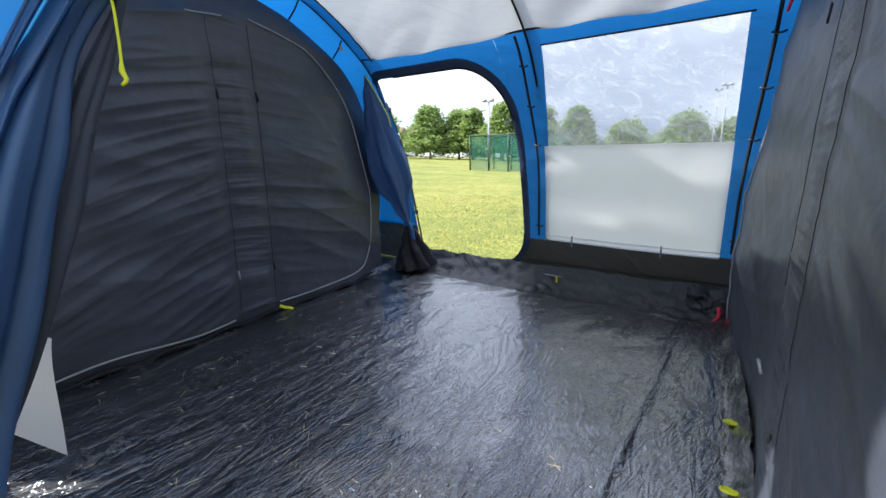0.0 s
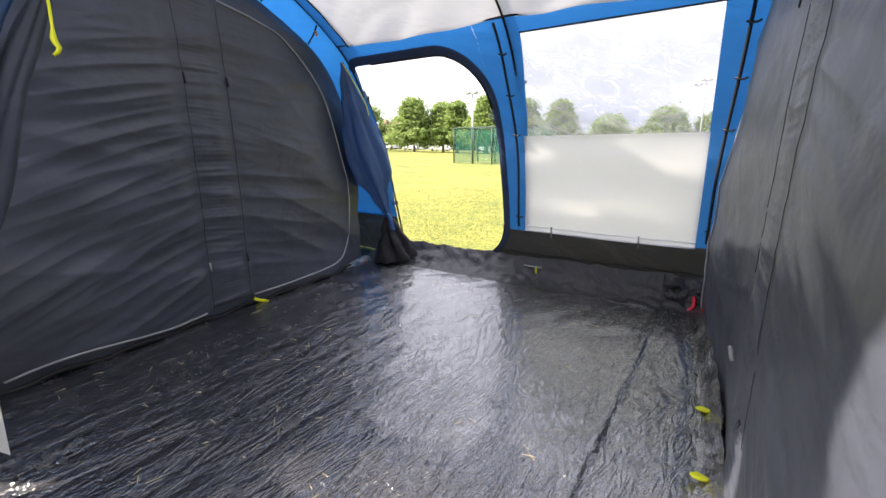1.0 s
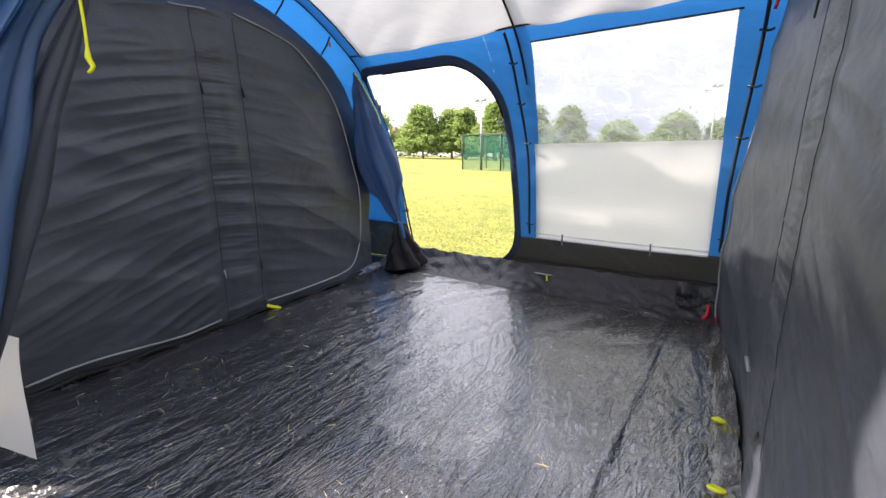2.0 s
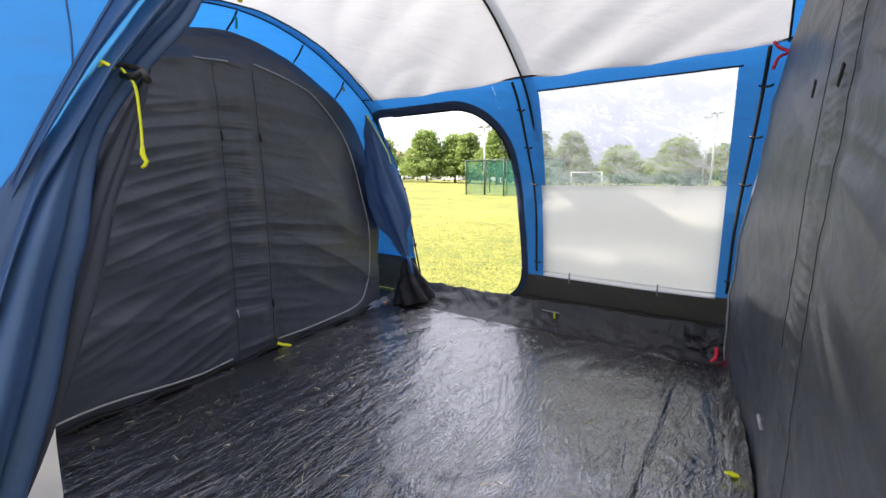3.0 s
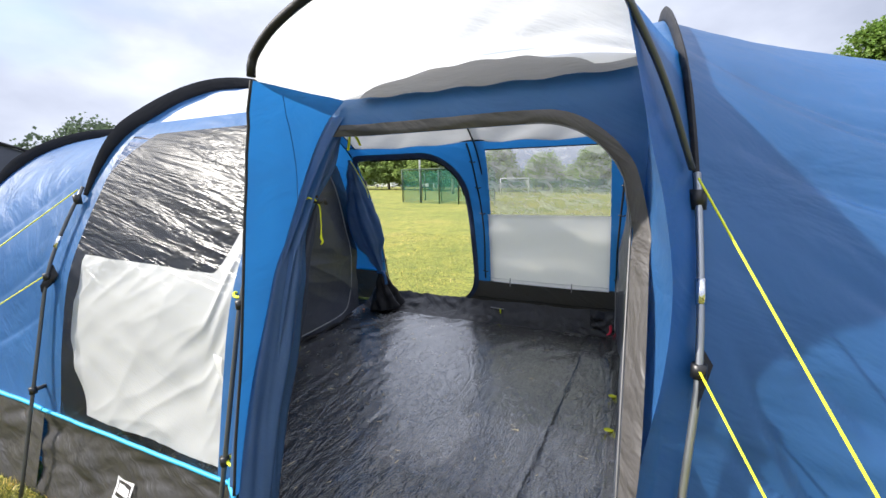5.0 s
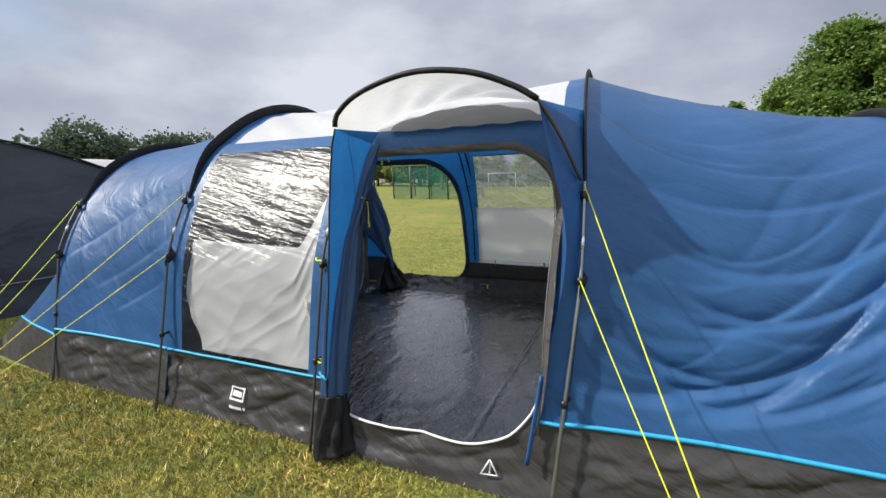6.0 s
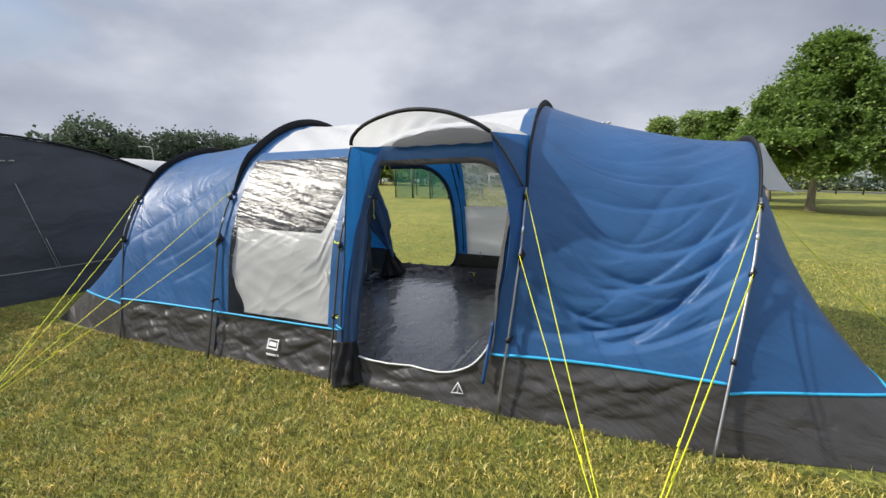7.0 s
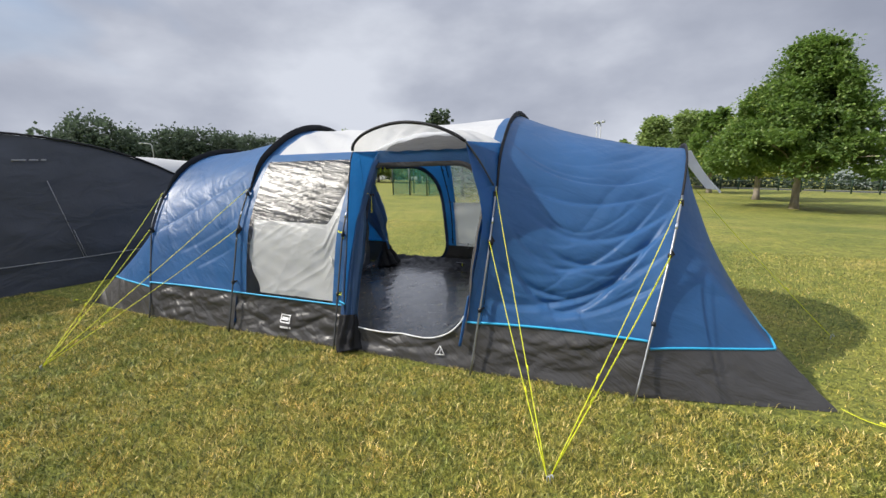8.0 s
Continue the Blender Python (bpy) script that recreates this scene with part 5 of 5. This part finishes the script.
# ---------------------------------------------------------------- neighbouring tents
def build_dark_tent():
    ob = thing("awning_tent", (-6.6, -0.6, 0), "dark blue-grey arched awning tent pitched on the grass", "tent")
    along, inward = Vector((0.27, 0.963, 0)), Vector((-0.963, 0.27, 0))
    mid = Vector((-5.76, -0.75, 0))
    W, H = 4.3, 2.34

    def outline(s):
        return W * s, H * max(1 - abs(s) ** 2.6, 0.0) ** 0.62

    def body(a, b):
        s = lerp(-1, 1, a)
        w, z = outline(s)
        d = 4.5 * b
        lean = 0.45 * (z / H) ** 1.5 * (1 - b)
        return mid + along * w + inward * (d + lean) + Vector((0, 0, z * (1 - 0.06 * math.sin(b * 9)) if b > 0 else z))

    def face(a, b):
        s = lerp(-1, 1, a)
        w, z = outline(s)
        z *= b
        lean = 0.45 * (z / H) ** 1.5
        p = mid + along * w + inward * (lean + 0.02) + Vector((0, 0, z))
        return p + inward * wrinkle(w * 0.7, 0, z * 1.4 + 0.5 * w, 0.5, 0.035)

    part("roof", grid(body, 40, 16), "awning", ob)
    part("front_wall", grid(face, 60, 30), "awning", ob, "dark front wall with soft creases")
    def on(w, z):
        return mid + along * w + inward * (0.45 * (z / H) ** 1.5 - 0.02) + Vector((0, 0, z))
    part("brand_label", joined(*[tube([on(w, 1.93), on(w + l, 1.93)], 0.012, 6) for w, l in ((1.02, 0.16), (1.21, 0.10), (1.34, 0.06))]), "grey_cord", ob, "faint grey printed bar")
    for w0, z0, w1, z1 in ((1.35, 1.62, 1.57, 0.42), (1.52, 0.85, 1.60, 0.42)):
        part("toggle_cord", tube([on(w0, z0), on(w1, z1)], 0.004, 5), "grey_cord", ob)
    part("side_cord", tube([on(w, 0.42 + 0.006 * math.sin(w * 3)) for w in [lerp(-0.6, 2.85, k / 12) for k in range(13)]], 0.006, 5), "grey_cord", ob, "pale cord along the wall")
    part("pole_arch", tube([body(k / 30, 0.0) + Vector((0, 0, 0.02)) for k in range(31)], 0.018, 6), "sleeve", ob)


build_dark_tent()


def build_pale_tent():
    ob = thing("white_tent", (-9.5, 5.6, 0), "white-roofed tent with grey sides behind the awning", "tent")

    def top(a, b):
        s = lerp(-1, 1, a)
        z = 2.05 * max(1 - abs(s) ** 3, 0) ** 0.5
        return Vector((-9.5 + 1.6 * s + 0.5 * b, 3.0 + 5.0 * b, 1.2 + z * 0.42 + 0.06 * math.sin(b * 9)))

    def wall(a, b):
        ring = [(-11.1, 3.0), (-7.9, 3.0), (-7.4, 8.0), (-10.6, 8.0), (-11.1, 3.0)]
        k = min(int(a * 4), 3)
        f = a * 4 - k
        return Vector((lerp(ring[k][0], ring[k + 1][0], f), lerp(ring[k][1], ring[k + 1][1], f), 1.24 * b))

    part("roof", grid(top, 24, 20), "white", ob)
    part("wall", grid(wall, 32, 4), "awning", ob, smooth=False)
    for b in (0.0, 1.0):
        v, f = grid(lambda a, t: Vector((top(a, b).x, top(a, b).y, lerp(1.2, top(a, b).z, t))), 24, 2)
        part("gable", (v, f), "flap", ob)


build_pale_tent()


# ---------------------------------------------------------------- trees
def leaf_cloud(rng, blobs, count, size, droop=0.35, gaps=-0.22, stray=0.14):
    """Many small leaf sprays in the shells of a few lobes, as arrays of verts and faces."""
    verts, faces = [], []
    total = sum(b[1][0] * b[1][1] for b in blobs)
    for c, r in blobs:
        for _ in range(int(count * r[0] * r[1] / total)):
            d = Vector((rng.gauss(0, 1), rng.gauss(0, 1), rng.gauss(0, 1))).normalized()
            k = rng.uniform(0.45, 1.0) ** 0.4 if rng.random() > stray else rng.uniform(1.0, 1.4)
            lump = 1 + 0.22 * noise.noise(d * 2.7 + Vector(c))
            p = Vector(c) + Vector((d.x * r[0], d.y * r[1], d.z * r[2])) * k * lump
            if noise.noise(p * (0.42 / size)) < gaps or (gaps > -1 and noise.noise(p * 0.85) < -0.20 + 0.25 * (k < 0.8)):
                continue
            out = (d + Vector((rng.uniform(-0.7, 0.7), rng.uniform(-0.7, 0.7), rng.uniform(-0.9, 0.9) - droop))).normalized()
            s = size * rng.uniform(0.6, 1.4)
            across = out.cross(Vector((rng.uniform(-1, 1), rng.uniform(-1, 1), 1.2))).normalized() * s * 0.5
            i = len(verts)
            verts += [p - across * 0.25, p + out * s * 0.55 - across + Vector((0, 0, 0.05 * s)), p + out * s, p + out * s * 0.5 + across + Vector((0, 0, 0.05 * s))]
            faces.append((i, i + 1, i + 2, i + 3))
    return verts, faces


def tree(name, x, y, height, wide, trunk_h, trunk_r, leaf, count, size, seed, label, lean=0.0):
    rng = random.Random(seed)
    z0 = ground_z(x, y)
    ob = thing(name, (x, y, z0), label, "tree", "trees")
    base = Vector((x, y, z0))
    trunk = [base + Vector((lean * t * t, 0.05 * math.sin(5 * t), -0.1 + (trunk_h + 0.45 * (height - trunk_h)) * t)) for t in [k / 8 for k in range(9)]]
    stem = [tube(trunk, [trunk_r * (1.35 - 0.35 * min(k, 1)) * (1 - 0.07 * k) for k in range(9)], 9)]
    ch = height - trunk_h
    blobs = []
    n = 64 if count > 40000 else 26 if count > 9000 else 12
    for k in range(n):
        t = (k + 0.5) / n
        a = k * 2.4 + rng.uniform(-0.4, 0.4)
        ring = (1.0 - t) ** 0.78 * (0.78 + 0.22 * min(t / 0.18, 1))        # widest low down, narrowing to the top
        rr = wide * 0.5 * rng.uniform(0.20, 0.30) * (1.5 if n < 20 else 1.2 if n < 40 else 0.95)
        off = max(wide * 0.5 * ring - rr * 0.6, 0.0) * rng.uniform(0.55, 1.18)
        c = base + Vector((math.cos(a) * off + lean * t, math.sin(a) * off, trunk_h + ch * (0.08 + 0.84 * t)))
        blobs.append((c, (rr, rr, rr * 0.55)))
        root = trunk[min(3 + k * 5 // n, 8)]
        stem.append(tube(spline([root, root.lerp(c, 0.5) + Vector((0, 0, 0.06 * ch * (1 - t))), c], 6), [trunk_r * 0.3 * (1 - 0.12 * j) for j in range(7)], 5))
    blobs.append((base + Vector((lean * 0.5, 0, trunk_h + ch * 0.42)), (wide * 0.24, wide * 0.24, ch * 0.36)))
    part("trunk", joined(*stem), "bark", ob)
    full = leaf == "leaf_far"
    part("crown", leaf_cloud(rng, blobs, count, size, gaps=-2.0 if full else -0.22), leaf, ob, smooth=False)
    return ob


def build_trees():
    tree("chestnut_tree", 11.2, 25.6, 8.6, 9.4, 1.7, 0.20, "leaf", 230000, 0.135, 11, "large leafy green chestnut tree on the mown field", 0.1)
    tree("chestnut_tree", 11.6, 34.5, 8.0, 7.0, 1.7, 0.22, "leaf_light", 50000, 0.19, 12, "leafy green tree behind the large chestnut")
    tree("chestnut_tree", 10.3, 45.0, 8.0, 6.5, 1.7, 0.22, "leaf", 18000, 0.30, 13, "leafy green tree in a row on the field")
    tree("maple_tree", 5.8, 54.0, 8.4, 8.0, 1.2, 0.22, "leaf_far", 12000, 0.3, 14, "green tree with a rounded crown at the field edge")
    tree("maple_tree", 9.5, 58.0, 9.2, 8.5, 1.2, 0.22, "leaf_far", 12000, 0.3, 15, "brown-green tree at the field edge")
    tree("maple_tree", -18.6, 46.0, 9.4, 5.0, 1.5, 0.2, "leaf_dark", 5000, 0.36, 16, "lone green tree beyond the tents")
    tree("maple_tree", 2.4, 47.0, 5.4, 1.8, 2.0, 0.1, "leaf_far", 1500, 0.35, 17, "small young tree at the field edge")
    # trees across the field behind the rear door
    rng = random.Random(3)
    for k, (x, y, h, w, n) in enumerate(((-52, 60, 8.3, 8, 4500), (-58, 66, 9.0, 8, 3500), (-42.0, 60, 9.6, 9.5, 6500), (-38.0, 63, 9.0, 8, 5000), (-34.0, 61, 9.0, 5.5, 4500), (-30.5, 64, 8.0, 7, 4000),
                                          (-28.2, 60, 9.6, 8.0, 5500), (-24.0, 64, 9.0, 7.5, 4500), (-17.6, 62, 8.6, 7.0, 5500), (-13.0, 72, 6.0, 9, 3500), (-4.5, 68, 7.0, 8.0, 4500), (1.0, 70, 6.0, 8, 3500))):
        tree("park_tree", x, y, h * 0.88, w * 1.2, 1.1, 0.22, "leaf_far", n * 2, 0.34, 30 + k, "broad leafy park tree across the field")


build_trees()


def build_woods():
    """The dark belt of trees beyond the awning."""
    rng = random.Random(9)
    ob = thing("woodland", (-48, 25, 0), "dark belt of trees behind the neighbouring tents", "trees", kind="stuff")
    blobs, stems = [], []
    for k in range(64):
        t = k / 63
        x, y = -48 + rng.uniform(-2, 2), lerp(17, 47, t)
        h = table(((17, 3.6), (20, 5.0), (22.5, 6.4), (24, 7.0), (25.5, 6.6), (27, 5.9), (31, 5.6), (34, 6.6), (36, 6.5), (39, 5.8), (43, 5.9), (48, 6.2)), y) + rng.uniform(-0.35, 0.45)
        for j in range(3):
            blobs.append((Vector((x + rng.uniform(-1.5, 1.5), y + rng.uniform(-1.3, 1.3), h * (0.3 + 0.27 * j))), (2.0 - 0.35 * j, 1.9 - 0.45 * j, h * 0.24)))
        stems.append(tube([(x, y, -0.2), (x, y, h * 0.7)], [0.2, 0.1], 6))
    part("stems", joined(*stems), "bark", ob)
    part("crowns", leaf_cloud(rng, blobs, 120000, 0.28, 0.2, -2.0, 0.08), "leaf_dark", ob, smooth=False)


build_woods()


# ---------------------------------------------------------------- far field furniture
def build_cage():
    z0 = -0.6
    ob = thing("practice_cage", (-12, 26.5, z0), "green netted sports practice cage on the grass", "sports cage")
    x0, x1, y0, y1, h = -14.0, -8.2, 25.9, 29.5, 2.45
    for y in (y0, y1):
        for k in range(5):
            x = lerp(x0, x1, k / 4)
            part("post", tube([(x, y, ground_z(x, y) - 0.05), (x, y, z0 + h)], 0.045, 6), "post", ob)
        part("rail", tube([(x0, y, z0 + h), (x1, y, z0 + h)], 0.04, 6), "post", ob)
        part("netting", grid(lambda a, b: Vector((lerp(x0, x1, a), y + 0.03, z0 + 0.05 + (h - 0.05) * b)), 8, 4), "net", ob)
    for x in (x0, lerp(x0, x1, 0.5), x1):
        part("rail", tube([(x, y0, z0 + h), (x, y1, z0 + h)], 0.04, 6), "post", ob)
        part("netting", grid(lambda a, b: Vector((x, lerp(y0, y1, a), z0 + 0.05 + (h - 0.05) * b)), 6, 4), "net", ob)


build_cage()


def floodlight(x, y, h, label):
    z0 = ground_z(x, y)
    ob = thing("floodlight_mast", (x, y, z0), label, "street lamp", "lamp posts")
    part("mast", tube([(x, y, z0 - 0.1), (x, y, z0 + h * 0.5), (x, y, z0 + h)], [0.09, 0.075, 0.055], 8), "galv", ob)
    part("crossbar", tube([(x - 0.4, y, z0 + h), (x + 0.4, y, z0 + h)], 0.035, 6), "galv", ob)
    for d in (-0.28, 0.28):
        part("lamp_head", box(x + d, y - 0.12, z0 + h + 0.08, 0.34, 0.2, 0.2, 0.03), "galv", ob)


floodlight(-12.9, 26.6, 4.55, "slim pale floodlight mast beside the sports cage")
floodlight(-1.1, 60.0, 8.4, "tall slim floodlight mast at the far pitch")
floodlight(0.1, 45.0, 7.0, "tall slim floodlight mast at the field edge")


def street_lamp(x, y, h):
    ob = thing("street_lamp", (x, y, 0), "grey street lamp with one bent arm", "street lamp", "lamp posts")
    part("mast", tube(spline([(x, y, -0.1), (x, y, h * 0.6), (x, y, h - 0.15), (x - 0.15, y - 0.1, h), (x - 0.55, y - 0.35, h + 0.05)], 20), 0.05, 8), "galv", ob)
    part("lamp_head", box(x - 0.75, y - 0.47, h + 0.06, 0.5, 0.3, 0.1, 0.03), "galv", ob)


street_lamp(-40.2, 24.9, 4.5)


def build_fences():
    # mesh fence along the far path, right
    ob = thing("mesh_fence", (18, 38, ground_z(18, 38)), "dark post and wire mesh fence along the path", "fence")
    a, b = Vector((4, 62, 0)), Vector((40, 33, 0))
    for k in range(25):
        p = a.lerp(b, k / 24)
        z = ground_z(p.x, p.y)
        part("post", tube([(p.x, p.y, z - 0.1), (p.x, p.y, z + 1.9)], 0.06, 6), "post", ob)
    for h in (0.2, 1.0, 1.85):
        part("rail", tube([(lerp(a.x, b.x, k / 24), lerp(a.y, b.y, k / 24), ground_z(lerp(a.x, b.x, k / 24), lerp(a.y, b.y, k / 24)) + h) for k in range(25)], 0.025, 5), "post", ob)
    # low fence and hedge line behind the field
    ob = thing("field_fence", (-40, 62, ground_z(-40, 62)), "low pale fence at the far side of the field", "fence")
    for k in range(40):
        x = lerp(-70, -14, k / 39)
        z = ground_z(x, 68)
        part("post", tube([(x, 68, z - 0.1), (x, 68, z + 1.1)], 0.07, 6), "galv", ob)
    for h in (0.4, 0.75, 1.05):
        part("rail", tube([(lerp(-70, -14, k / 20), 68, ground_z(lerp(-70, -14, k / 20), 68) + h) for k in range(21)], 0.05, 5), "galv", ob)
    # green mesh fence seen through the rear window
    ob = thing("court_fence", (-10, 58, ground_z(-10, 58)), "tall green mesh fence of a ball court", "fence")
    for k in range(13):
        x = lerp(-20, 1.0, k / 12)
        z = ground_z(x, 58)
        part("post", tube([(x, 58, z - 0.1), (x, 58, z + 1.9)], 0.06, 6), "post", ob)
    part("netting", grid(lambda s, t: Vector((lerp(-20, 1.0, s), 58.05, ground_z(lerp(-20, 1, s), 58) + 1.85 * t)), 20, 3), "net", ob)


build_fences()


def goal(x, y):
    z = ground_z(x, y)
    ob = thing("football_goal", (x, y, z), "white football goal on the field", "goal")
    for d in (0, 3.6):
        part("post", tube([(x + d, y, z - 0.05), (x + d, y, z + 1.9)], 0.06, 6), "print", ob)
        part("stay", tube([(x + d, y, z + 1.9), (x + d, y + 1.2, z)], 0.03, 6), "print", ob)
    part("crossbar", tube([(x - 0.05, y, z + 1.9), (x + 3.65, y, z + 1.9)], 0.06, 6), "print", ob)


goal(-14.5, 52.0)


def house(x, y, w, d, h, wall, n):
    z = ground_z(x, y)
    ob = thing("house", (x, y, z), "pale rendered house with a brown tiled roof", "house", "far houses")
    part("wall", box(x, y, z + h / 2 - 0.1, w, d, h + 0.2, 0.02), wall, ob, smooth=False)
    e = 0.3
    part("roof", ([(x - w / 2 - e, y - d / 2 - e, z + h), (x + w / 2 + e, y - d / 2 - e, z + h), (x + w / 2 + e, y, z + h + d * 0.42), (x - w / 2 - e, y, z + h + d * 0.42), (x - w / 2 - e, y + d / 2 + e, z + h), (x + w / 2 + e, y + d / 2 + e, z + h)],
                  [(0, 1, 2, 3), (3, 2, 5, 4), (0, 3, 4), (1, 5, 2), (0, 4, 5, 1)]), "roof_tile", ob, smooth=False)
    for k in range(n):
        for zz in (1.2, 3.6):
            if zz < h - 0.6:
                part("window", box(x - w / 2 + w * (k + 0.5) / n, y - d / 2 - 0.02, z + zz + 0.4, 1.2, 0.1, 1.2, 0.02), "glass_dark", ob, smooth=False)


for _x in (-92, -78, -64, -50):
    house(_x, 108, 11, 8, 5.0, "render_wall", 4)


def car(x, y, paint):
    z = ground_z(x, y)
    ob = thing("parked_car", (x, y, z), "white parked car at the far edge of the field", "car", "parked cars")
    side = [(-2.05, 0.35), (-2.1, 0.75), (-1.35, 0.95), (-0.75, 1.42), (0.75, 1.45), (1.45, 1.0), (2.1, 0.9), (2.15, 0.35)]
    verts, faces = [], []
    for s in (-0.85, 0.85):
        for px, pz in side:
            verts.append((x + px, y + s * (0.86 if pz > 1.2 else 1.0), z + pz))
    n = len(side)
    faces = [tuple(range(n)), tuple(reversed(range(n, 2 * n)))] + [(i, (i + 1) % n, n + (i + 1) % n, n + i) for i in range(n)]
    part("body", (verts, faces), paint, ob, smooth=False)
    part("side_window", box(x, y - 0.80, z + 1.17, 1.7, 0.08, 0.34, 0.02), "glass_dark", ob, smooth=False)
    for dx in (-1.3, 1.35):
        for dy in (-0.8, 0.8):
            part("wheel", tube([(x + dx, y + dy - 0.1, z + 0.32), (x + dx, y + dy + 0.1, z + 0.32)], 0.32, 14), "tyre", ob)


for _x in (-66.0, -60.5, -54.0, -47.0, -36.0, -27.5):
    car(_x, 76.0, "car_white")


def build_far_right():
    z = ground_z(30, 62)
    ob = thing("sports_hall", (42, 66, z), "long pale metal building beyond the fence", "building")
    part("wall", box(42, 66, z + 1.8, 26, 10, 4.0, 0.02), "shed", ob, smooth=False)
    part("roof", box(42, 66, z + 4.0, 27, 11, 0.35, 0.03), "galv", ob, smooth=False)
    part("cladding_band", box(42, 60.96, z + 3.0, 26.1, 0.06, 0.8, 0.01), "car_white", ob, smooth=False)
    road = part("path", grid(lambda a, b: Vector((lerp(4, 44, a), lerp(62, 33, a) + lerp(2, 7, b), ground_z(lerp(4, 44, a), lerp(62, 33, a) + lerp(2, 7, b)) + 0.012)), 40, 3), "tarmac")
    tagged(road, "grey tarmac path behind the fence", "path", kind="structure")


build_far_right()


def build_far_hedge():
    """Low dark shrubs between the path and the building, and behind the far field."""
    rng = random.Random(21)
    ob = thing("hedge", (24, 56, ground_z(24, 56)), "low dark hedge beyond the path", "hedge", kind="stuff")
    blobs = []
    for k in range(46):
        t = k / 45
        x, y = lerp(2, 50, t), lerp(72, 40, t)
        z = ground_z(x, y)
        blobs.append((Vector((x, y, z + 0.6)), (1.1, 1.1, 0.75 + rng.uniform(0, 0.3))))
    for k in range(70):
        x = lerp(-82, -2, k / 69)
        blobs.append((Vector((x, 90 + rng.uniform(-1, 1), ground_z(x, 90) + 0.9)), (1.4, 1.2, 1.0 + rng.uniform(0, 0.5))))
    part("shrubs", leaf_cloud(rng, blobs, 40000, 0.3, 0.2, -2.0, 0.0), "leaf_dark", ob, smooth=False)


build_far_hedge()


# ---------------------------------------------------------------- grass blades
def build_grass():
    rng = np.random.default_rng(4)
    areas = (((-6.5, 6.5), (-4.7, 0.12), 12000), ((2.7, 7.5), (0.1, 6.0), 1500), ((-4.5, -1.0), (3.5, 9.0), 500), ((-5.3, -2.6), (-0.2, 1.6), 900))
    P = []
    for (xa, xb), (ya, yb), dens in areas:
        n = int((xb - xa) * (yb - ya) * dens)
        P.append(np.stack([rng.uniform(xa, xb, n), rng.uniform(ya, yb, n)], 1))
    # the near lawn thins out unevenly towards its rim
    N = P[0]
    rim = np.minimum(6.5 - np.abs(N[:, 0]), N[:, 1] + 4.7) + 0.22 * np.sin(2.3 * N[:, 0] + 1.7 * N[:, 1]) * np.sin(3.1 * N[:, 1] - 1.3 * N[:, 0])
    P[0] = N[rng.uniform(0, 1, len(N)) < np.clip(rim / 1.1, 0, 1)]
    P = np.concatenate(P)
    # none inside the tents
    inside = (P[:, 0] > -2.75) & (P[:, 0] < 2.7) & (P[:, 1] > 0.10) & (P[:, 1] < 3.5)
    right = (P[:, 0] >= 2.6) & (P[:, 0] < 3.9) & (P[:, 1] > 0.06 + 0.25 * (P[:, 0] - 2.6)) & (P[:, 1] < 3.2)
    left = (P[:, 0] <= -2.6) & (P[:, 0] > -4.2) & (P[:, 1] > 0.06) & (P[:, 1] < 3.2)
    P = P[~(inside | right | left)]
    n = len(P)
    zg = np.array([ground_z(x, y) for x, y in P]) + 0.0
    a = rng.uniform(0, 2 * np.pi, n)
    h = rng.uniform(0.012, 0.036, n)
    w = rng.uniform(0.0012, 0.0030, n)
    X, Y = P[:, 0], P[:, 1]
    clump = np.sin(9 * X + 2.2 * np.sin(7 * Y + 1) + 1.1 * np.sin(3 * X)) * np.sin(11 * Y + 2.0 * np.sin(8 * X)) + 0.7 * np.sin(23 * X + 3 * np.sin(9 * Y)) * np.sin(19 * Y + 3 * np.sin(13 * X))
    h *= 1.0 + 0.30 * clump
    lean = rng.uniform(0.3, 1.5, n) * h
    b = a + rng.uniform(-1.5, 1.5, n)
    base = np.stack([P[:, 0], P[:, 1], zg - 0.002], 1)
    side = np.stack([np.cos(a) * w, np.sin(a) * w, np.zeros(n)], 1)
    bend = np.stack([np.cos(b) * lean, np.sin(b) * lean, np.zeros(n)], 1)
    up = np.zeros((n, 3))
    up[:, 2] = h
    V = np.stack([base - side, base + side, base + 0.45 * bend + 0.62 * up + side * 0.7, base + 0.45 * bend + 0.62 * up - side * 0.7, base + bend + up], 1).reshape(-1, 3)
    k = np.arange(n)[:, None] * 5
    quads = (k + np.array([[0, 1, 2, 3]]))
    tris = (k + np.array([[3, 2, 4]]))
    me = bpy.data.meshes.new("grass")
    me.vertices.add(len(V))
    me.vertices.foreach_set("co", V.ravel())
    loops = np.concatenate([quads.ravel(), tris.ravel()])
    me.loops.add(len(loops))
    me.loops.foreach_set("vertex_index", loops)
    me.polygons.add(2 * n)
    me.polygons.foreach_set("loop_start", np.concatenate([np.arange(n) * 4, 4 * n + np.arange(n) * 3]))
    me.polygons.foreach_set("loop_total", np.concatenate([np.full(n, 4), np.full(n, 3)]))
    me.materials.append(M["blade"])
    me.update(calc_edges=True)
    tagged(new("grass", me), "short yellow-green mown grass blades", "grass", kind="stuff")


build_grass()
